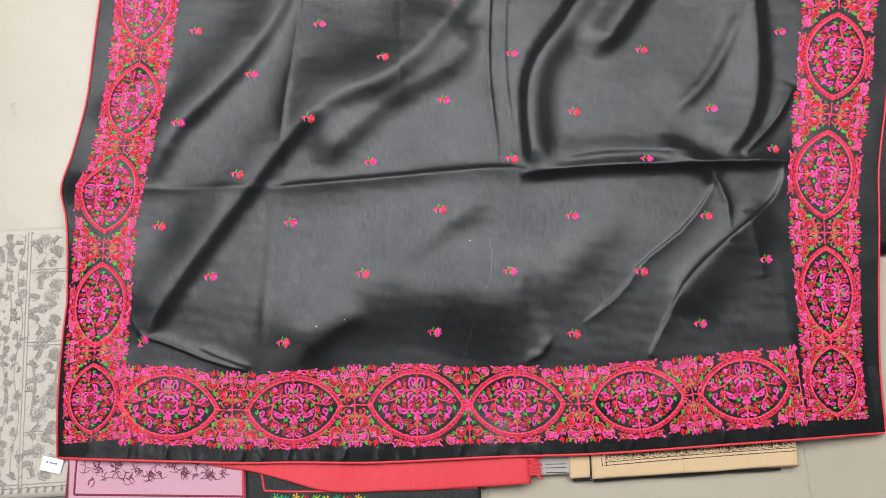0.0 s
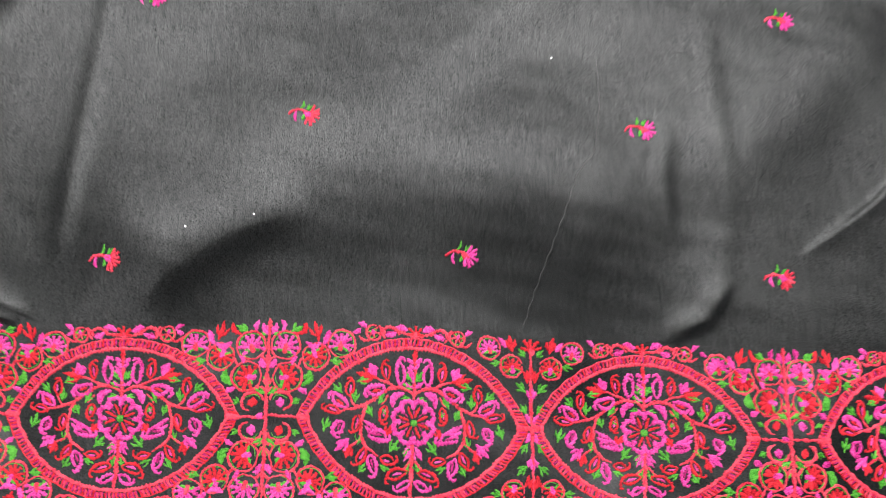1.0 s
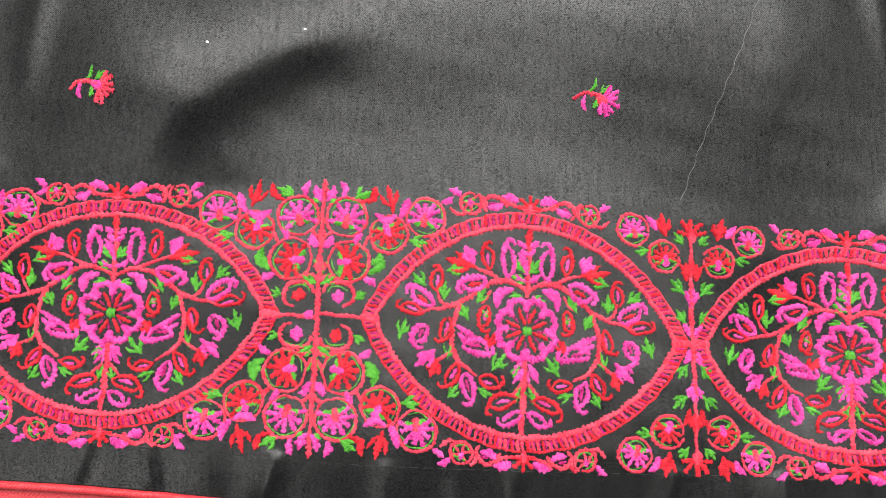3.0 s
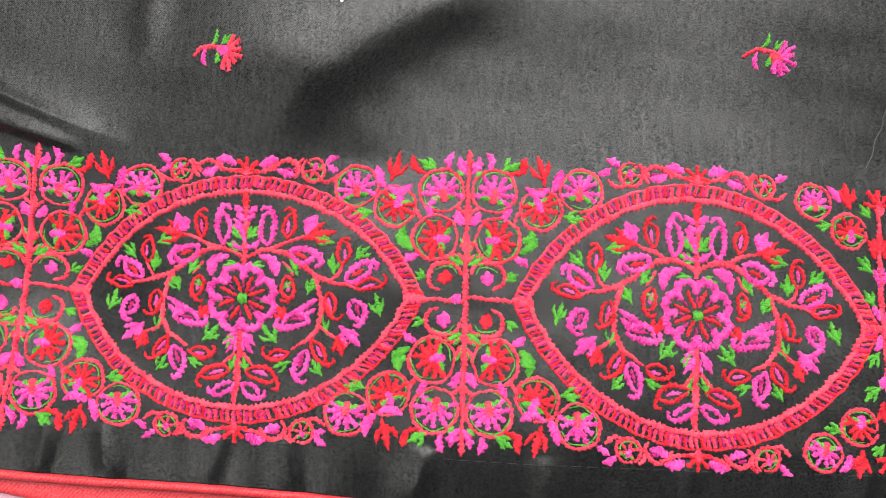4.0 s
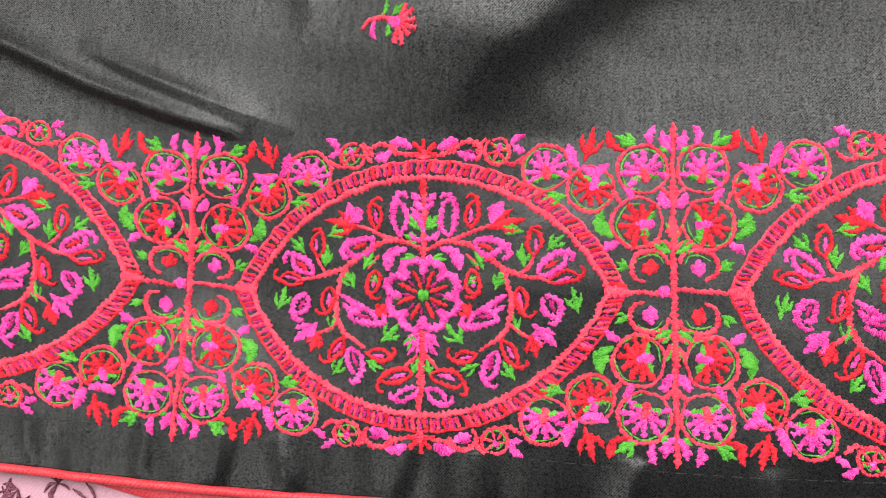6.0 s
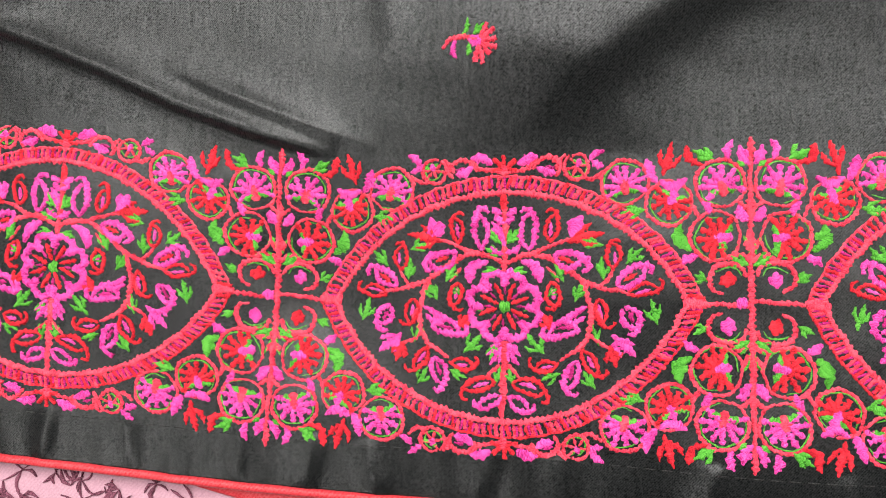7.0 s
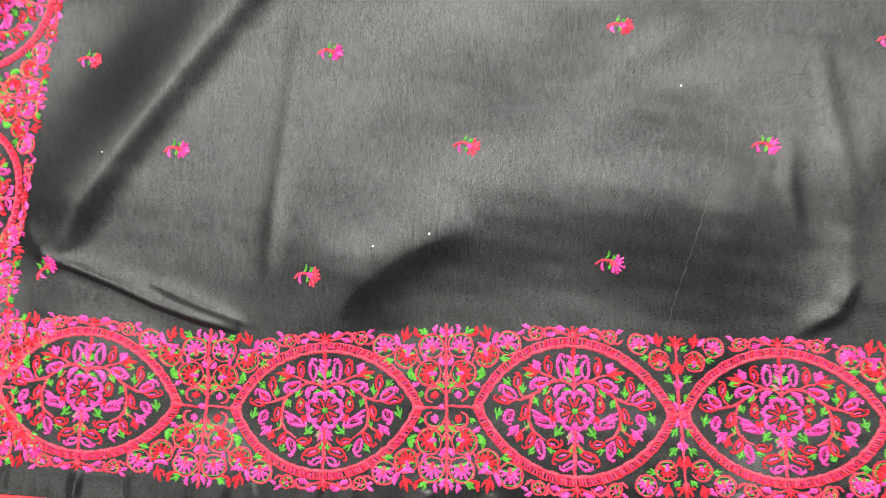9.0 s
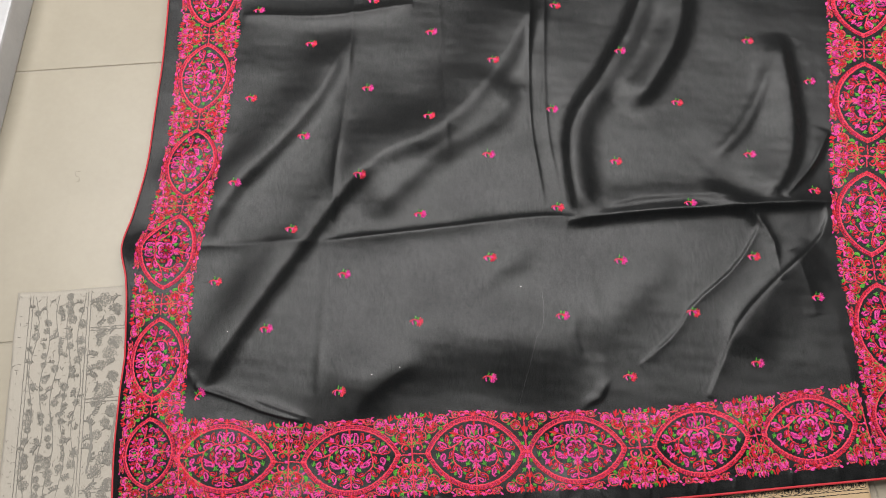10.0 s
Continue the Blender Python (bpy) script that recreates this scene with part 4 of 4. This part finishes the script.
def pile(name, label, x0, x1, y0, y1, top, layers, each, mat, seed, shift=0.002, lower=None):
    ob = tagged(new(name), label, "folded cloth")
    ob.location = (0, 0, 0)
    r = np.random.RandomState(seed)
    for i in range(layers):
        d = r.uniform(-shift, shift, 4) if i else np.zeros(4)
        slab("fold_layer", x0 + d[0], x1 + d[1], y0 + d[2], y1 + d[3], top - each * (i + 1) + 0.0002, top - each * i, mat, ob, seed * 9 + i, min(0.003, each), lower)
    return ob


def flat(z):
    return lambda x, y: np.full_like(np.asarray(x, float), z)


def straight(x, y, turn=0.0, size=1.0):
    c, s = math.cos(turn) * UNIT * size, math.sin(turn) * UNIT * size
    return lambda a, b: (x + a * c - b * s, y + a * s + b * c)


# grey printed cloth beside the left border
grey = pile("printed_cloth", "folded grey cotton cloth printed with faded flowers on the floor", -0.127, 0.10, 0.004, 0.337, -0.0135, 4, 0.0028, GREY_CLOTH, 21)
pr = Motif(31)
rg = np.random.RandomState(12)


def spray(m, mat, x, y, r, turn, n=6):
    """A printed flower with petals in outline and a few leaves."""
    for i in range(n):
        a = turn + 2 * math.pi * i / n
        c, s = math.cos(a), math.sin(a)
        m.stroke(mat, "print", [(x + .25 * r * c, y + .25 * r * s), (x + .8 * r * math.cos(a - .35), y + .8 * r * math.sin(a - .35)), (x + r * c, y + r * s),
                                (x + .8 * r * math.cos(a + .35), y + .8 * r * math.sin(a + .35)), (x + .3 * r * c, y + .3 * r * s)], 5.5, (0.7, 0.7), 0.05)
        m.stroke(mat, "print", [(x + .4 * r * c, y + .4 * r * s), (x + .75 * r * c, y + .75 * r * s)], 10, (0.5, 0.5), 0.05)
    m.stroke(mat, "print", [(x - .15 * r, y), (x + .15 * r, y)], .34 * r, (0.6, 0.6), 0.05)


def twig(m, mat, x, y, r, turn):
    """A printed leafy twig."""
    pts = [(x + r * t * math.cos(turn + .7 * t), y + r * t * math.sin(turn + .7 * t)) for t in (0, .35, .7, 1)]
    m.stroke(mat, "print", pts, 6, (0.6, 0.5), 0.05)
    for i, t in enumerate((.25, .45, .65, .85, 1.0)):
        px, py = x + r * t * math.cos(turn + .7 * t), y + r * t * math.sin(turn + .7 * t)
        for s in (-1, 1):
            a = turn + .7 * t + s * 0.9
            m.leaf(mat, px, py, px + .38 * r * math.cos(a), py + .38 * r * math.sin(a), .17 * r, .1 * s, "print")


X = 1 / UNIT
for x0, y0, x1, y1 in ((-0.034, 0.01, -0.034, 0.333), (-0.030, 0.01, -0.030, 0.333), (-0.030, 0.279, 0.02, 0.279), (-0.030, 0.283, 0.02, 0.283), (-0.030, 0.187, 0.02, 0.187), (-0.030, 0.191, 0.02, 0.191),
                       (-0.030, 0.078, 0.02, 0.078), (-0.030, 0.082, 0.02, 0.082), (-0.12, 0.02, 0.03, 0.020), (-0.12, 0.016, 0.03, 0.016), (-0.105, 0.01, -0.105, 0.333), (-0.109, 0.01, -0.109, 0.333)):
    pr.stroke(GREY_PRINT, "print", [(x0 * X, y0 * X), (x1 * X, y1 * X)], 6, (0.9, 0.9), 0.05)
for i in range(5):
    vine = [((-0.099 + 0.0145 * i + 0.004 * math.sin(k * 1.1 + i)) * X, (0.03 + 0.02 * k) * X) for k in range(16)]
    pr.stroke(GREY_PRINT, "print", vine, 6, (0.8, 0.8), 0.05)
    for j in range(28):
        x, y = (-0.099 + 0.0145 * i + rg.uniform(-.003, .003)) * X, (0.028 + 0.0108 * j + 0.007 * (i % 2) + rg.uniform(-.002, .002)) * X
        if rg.uniform() < 0.55:
            spray(pr, GREY_PRINT, x, y, rg.uniform(28, 48), rg.uniform(0, 6), 7)
        else:
            twig(pr, GREY_PRINT, x, y - 30, rg.uniform(50, 85), rg.uniform(0, 6.2))
for j in range(21):
    y = 0.03 + 0.0145 * j
    spray(pr, GREY_PRINT, (-0.004 + 0.010 * math.sin(j * 2.1)) * X, y * X, 60 + 15 * math.sin(j * 1.3), y * 40, 7)
    twig(pr, GREY_PRINT, (-0.02 + 0.004 * math.sin(j)) * X, (y - 0.004) * X, 90, 1.0 + 1.5 * math.sin(j))
    twig(pr, GREY_PRINT, 0.006 * X, (y + 0.004) * X, 80, 2.4 + math.sin(2 * j))
for j in range(14):
    twig(pr, GREY_PRINT, (-0.115 + 0.01 * j) * X, 0.010 * X, 50, 0.4)
for j in range(560):
    x, y, a = rg.uniform(-0.124, 0.02) * X, rg.uniform(0.012, 0.33) * X, rg.choice((0.0, 1.57, 0.8, 2.3))
    ln = rg.uniform(14, 40)
    pr.stroke(GREY_PRINT, "print", [(x, y), (x + ln * math.cos(a), y + ln * math.sin(a))], rg.uniform(3, 6), (0.6, 0.4), 0.05)
for s in (-1, 1):
    pr.stroke(GREY_PRINT, "print", [((-0.007 + s * .016) * X, 0.10 * X), ((-0.007 + s * .012) * X, .135 * X), ((-0.007 + s * .016) * X, .17 * X)], 22, (0.6, 0.6), 0.05)
ob = put(pr, "printed_pattern", grey, straight(0, 0), False, "faded dark grey floral print", flat(-0.0130))
ob["kind"] = "stuff"

# price tag
tag = tagged(new("price_tag"), "small white card price tag with a line of blue writing", "tag")
tag.matrix_world = pose(0.006, 0.041, -0.0105, 4, 3, -16)
part("card", box_bm(-0.0125, 0.0125, -0.0085, 0.0085, -0.0003, 0.0003), CARD, tag)
for x0, x1 in ((-0.007, -0.0045), (-0.0025, -0.0005), (0.001, 0.003), (0.004, 0.006)):
    part("writing", box_bm(x0, x1, 0.0015, 0.0032, 0.0003, 0.0005), INK, tag)

# pale pink embroidered cloth
pink = pile("pink_cloth", "folded pale pink cloth with mauve flowers and maroon piping", 0.026, 0.237, -0.17, 0.055, -0.0085, 3, 0.005, PINK_CLOTH, 23)


def tube(name, pts, radius, mat, parent, z, label=""):
    xy = curve(pts, 0.003)
    cu = bpy.data.curves.new(name, "CURVE")
    cu.dimensions, cu.bevel_depth, cu.bevel_resolution = "3D", radius, 2
    sp = cu.splines.new("POLY")
    sp.points.add(len(xy) - 1)
    for p, (x, y) in zip(sp.points, xy):
        p.co = (x, y, z, 1)
    me = bpy.data.meshes.new_from_object(bpy.data.objects.new("tmp", cu))
    me.materials.clear()
    me.materials.append(mat)
    me.polygons.foreach_set("use_smooth", [True] * len(me.polygons))
    o = new(name, me)
    o.parent = parent
    if label:
        o["label"] = label
    return o


tube("piping", [(0.037, 0.05), (0.036, 0.035), (0.0345, 0.006)], 0.0012, MAROON, pink, -0.0084, "maroon piping")
tube("piping", [(0.0345, 0.005), (0.10, 0.0), (0.17, -0.005), (0.236, -0.010)], 0.0012, MAROON, pink, -0.0084, "maroon piping")
tube("piping", [(0.0275, 0.05), (0.0265, 0.03), (0.0235, -0.02), (0.021, -0.10)], 0.0016, MAROON, pink, -0.0105, "maroon piping")
tube("piping", [(0.2355, 0.04), (0.2358, 0.01), (0.2362, -0.05)], 0.0016, RED_SILK, pink, -0.0095, "red piping")
fl = Motif(33)
rf = np.random.RandomState(5)
for i in range(30):
    x, y = 0.05 + 0.0058 * i + rf.uniform(-.004, .004), 0.031 - 0.0075 * i / 30 + rf.uniform(-.010, .008)
    n, turn = rf.randint(4, 9), rf.uniform(0, 6.28)
    for j in range(n):
        a = turn + (0.45 if i % 2 else 6.28 / n) * j + rf.uniform(-.2, .2)
        r = rf.uniform(25, 80)
        fl.leaf(MAUVE, x * X, y * X, x * X + r * math.cos(a), y * X + r * math.sin(a), rf.uniform(4, 11), rf.uniform(-.3, .3), "petal")
    if i % 3 == 0:
        fl.stroke(MAUVE, "stem", [(x * X - 60, y * X - 40), (x * X - 10, y * X - 55), (x * X + 60, y * X - 25)], 3.5, (0.6, 0.4), 0.3)
ob = put(fl, "flower_embroidery", pink, straight(0, 0), False, "mauve spidery flowers", flat(-0.0080))

# black cloth with red piping and coloured flowers
dark = pile("black_cloth", "folded black cloth with red piping and bright flowers", 0.2385, 0.524, -0.20, 0.035, -0.0095, 3, 0.0046, BLACK_COTTON, 25)
tube("piping", [(0.2565, 0.033), (0.2575, 0.02), (0.261, -0.004)], 0.0013, RED_SILK, dark, -0.0094, "red piping")
tube("piping", [(0.261, -0.005), (0.30, -0.0085), (0.38, -0.0125), (0.52, -0.0175)], 0.0013, RED_SILK, dark, -0.0094, "red piping")
col = Motif(35)
for i in range(9):
    x, y = 0.274 + 0.0125 * i, -0.0135 - 0.0010 * i - 0.002 * (i % 2)
    mat = (TEAL, TEAL, YELLOW, RED, GREEN, YELLOW, TEAL, RED, YELLOW)[i]
    col.fan(mat, x * X, y * X, 90 + 40 * (i % 3 - 1), 42, 5, 220, YELLOW)
    col.leaf(GREEN, (x + .004) * X, (y - .006) * X, (x + .009) * X, (y + .003) * X, 20)
put(col, "flower_embroidery", dark, straight(0, 0), False, "green, yellow and red flowers", flat(-0.0090))

# red cloth with a fringed end
RED_EDGE = [(0.16, 0.041), (0.19, 0.0315), (0.215, 0.0248), (0.248, 0.0175), (0.285, 0.0065), (0.332, -0.0095), (0.40, -0.0145), (0.50, -0.0168), (0.60, -0.0175)]
red = pile("red_scarf", "plain red silk scarf with a fringed end", 0.166, 0.586, -0.02, 0.046, -0.0058, 1, 0.0028, RED_SILK, 27, 0.001, RED_EDGE)
rt = np.random.RandomState(9)
for i in range(34):
    x0, y0 = 0.585 + rt.uniform(-.001, .001), 0.016 - 0.024 * i / 34
    a = rt.uniform(-0.7, 0.5) if i % 4 else rt.uniform(0.4, 1.0)
    ln = rt.uniform(0.008, 0.018)
    tube("fringe_strand", [(x0, y0), (x0 + .5 * ln * math.cos(a), y0 + .4 * ln * math.sin(a)), (x0 + ln * math.cos(a * .6), y0 + ln * math.sin(a) - .002)], 0.0008, RED_SILK, red, -0.0075 + rt.uniform(-.001, .002))

# off-white and tan cloths
white = pile("white_cloth", "thin folded off-white cloth with dark edges", 0.592, 0.66, -0.0085, 0.03, -0.0125, 2, 0.0035, SHADED_WHITE, 29)
for y in (-0.0055, 0.0, 0.0045):
    tube("dark_edge", [(0.606, y), (0.632, y - 0.001)], 0.0004, BLACK_COTTON, white, -0.0124)
for nm, b, sd in (("tan_cloth", (0.636, 0.664, -0.0145, 0.03), 41), ("tan_cloth", (0.662, 0.924, -0.0165, 0.03), 43)):
    tan = pile(nm, "folded tan cloth with a black scalloped print and dark underside", *b, -0.0085 if sd == 43 else -0.0105, 2, 0.0042, TAN_CLOTH, sd, 0.0012)
    slab("dark_underside", b[0] + 0.004, b[1] - (0.02 if sd == 43 else 0.0), b[2] - 0.0050, b[3], -0.0215, -0.0165, BLACK_COTTON, tan, sd + 5, 0.002)
tp = Motif(37)
for y in (0.0, 0.0035):
    tp.stroke(BLACK_COTTON, "print", [(0.679 * X, (y - .001) * X), (0.78 * X, (y + .001) * X), (0.921 * X, (y + .002) * X)], 5, (1, 1), 0.05)
for x in (0.676, 0.681):
    tp.stroke(BLACK_COTTON, "print", [(x * X, -0.002 * X), (x * X, 0.03 * X)], 5, (1, 1), 0.05)
for i in range(26):
    x = 0.686 + 0.0092 * i
    y = 0.0075 + 0.0001 * i
    tp.stroke(BLACK_COTTON, "print", [((x - .0045) * X, (y + .003) * X), ((x - .0034) * X, (y - .001) * X), (x * X, (y - .0025) * X), ((x + .0034) * X, (y - .001) * X), ((x + .0045) * X, (y + .003) * X)], 4, (0.8, 0.8), 0.05)
    spray(tp, BLACK_COTTON, x * X, (y + .004) * X, 34, i, 5)
    twig(tp, BLACK_COTTON, (x + .004) * X, (y + .004) * X, 40, 0.6 + i)
put(tp, "printed_pattern", tan, straight(0, 0), False, "black scalloped flower print", flat(-0.0080))["kind"] = "stuff"
tube("dark_edge", [(0.6622, 0.02), (0.6618, 0.0), (0.6605, -0.0165)], 0.0011, BLACK_COTTON, tan, -0.0098)
tube("fold_line", [(0.7785, 0.03), (0.7775, 0.0), (0.778, -0.0163)], 0.0006, TAN_CLOTH, tan, -0.0084)

# the lower fold of black cloth beyond the right border
pile("black_cloth", "folded black silk cloth lying beneath the hem of the dupatta", 1.062, 1.36, 0.245, 0.98, -0.0145, 2, 0.0045, BLACK_SILK, 47)

# white thread and lint on the silk
lt = tagged(new("loose_thread"), "fine white loose thread lying on the black silk", "thread")
xy = curve([(0.556, 0.29), (0.556, 0.262), (0.551, 0.233), (0.543, 0.222), (0.539, 0.213), (0.535, 0.201), (0.527, 0.18), (0.518, 0.157), (0.511, 0.137)], 0.002)
cu = bpy.data.curves.new("strand", "CURVE")
cu.dimensions, cu.bevel_depth, cu.bevel_resolution = "3D", 0.00008, 1
sp = cu.splines.new("POLY")
sp.points.add(len(xy) - 1)
for i, (p, q) in enumerate(zip(sp.points, xy)):
    x = q[0] + 0.0004 * math.sin(i * 1.3)
    p.co = (x, q[1], float(height([x], [q[1]])[0]) + 0.0003, 1)
me = bpy.data.meshes.new_from_object(bpy.data.objects.new("tmp", cu))
me.materials.clear()
me.materials.append(FAINT)
o = new("strand", me)
o.parent = lt
for x, y in ((0.332, 0.188), (0.367, 0.195), (0.153, 0.258), (0.53, 0.289)):
    bm = bmesh.new()
    bmesh.ops.create_icosphere(bm, subdivisions=1, radius=0.0005)
    for v in bm.verts:
        v.co = Vector((x + v.co.x * (1.3 + noise.noise(v.co * 9000)), y + v.co.y, float(height([x], [y])[0]) + 0.0004 + v.co.z * 0.6))
    tagged(part("lint_speck", bm, LINT, None), "tiny speck of white lint on the black silk", "lint", group="lint on the silk")

# rack at the far left of the floor
rack = tagged(new("display_rack"), "grey metal rack base standing on the floor", "rack")
rack.matrix_world = pose(-0.185, 0.62, FLOOR_Z, 0, 0, -7)
part("base_rail", box_bm(-0.02, 0.012, -0.16, 0.5, 0.0, 0.05, 0.004), GREY_METAL, rack, "grey metal rail")
part("plinth", box_bm(-0.3, -0.022, -0.5, 0.5, 0.0, 0.09, 0.003), DARK_KICK, rack, "dark plinth panel")
part("foot", box_bm(-0.018, 0.006, -0.205, -0.185, 0.0, 0.018, 0.003), CARD, rack, "white plastic foot")

mark = tagged(new("floor_mark"), "small grey pencil scribble on a cream floor tile", "mark")
tube("scribble", [(-0.062, 0.512), (-0.068, 0.512), (-0.068, 0.505), (-0.063, 0.503), (-0.063, 0.497), (-0.068, 0.496)], 0.0003, GROUT, mark, FLOOR_Z + 0.0002)
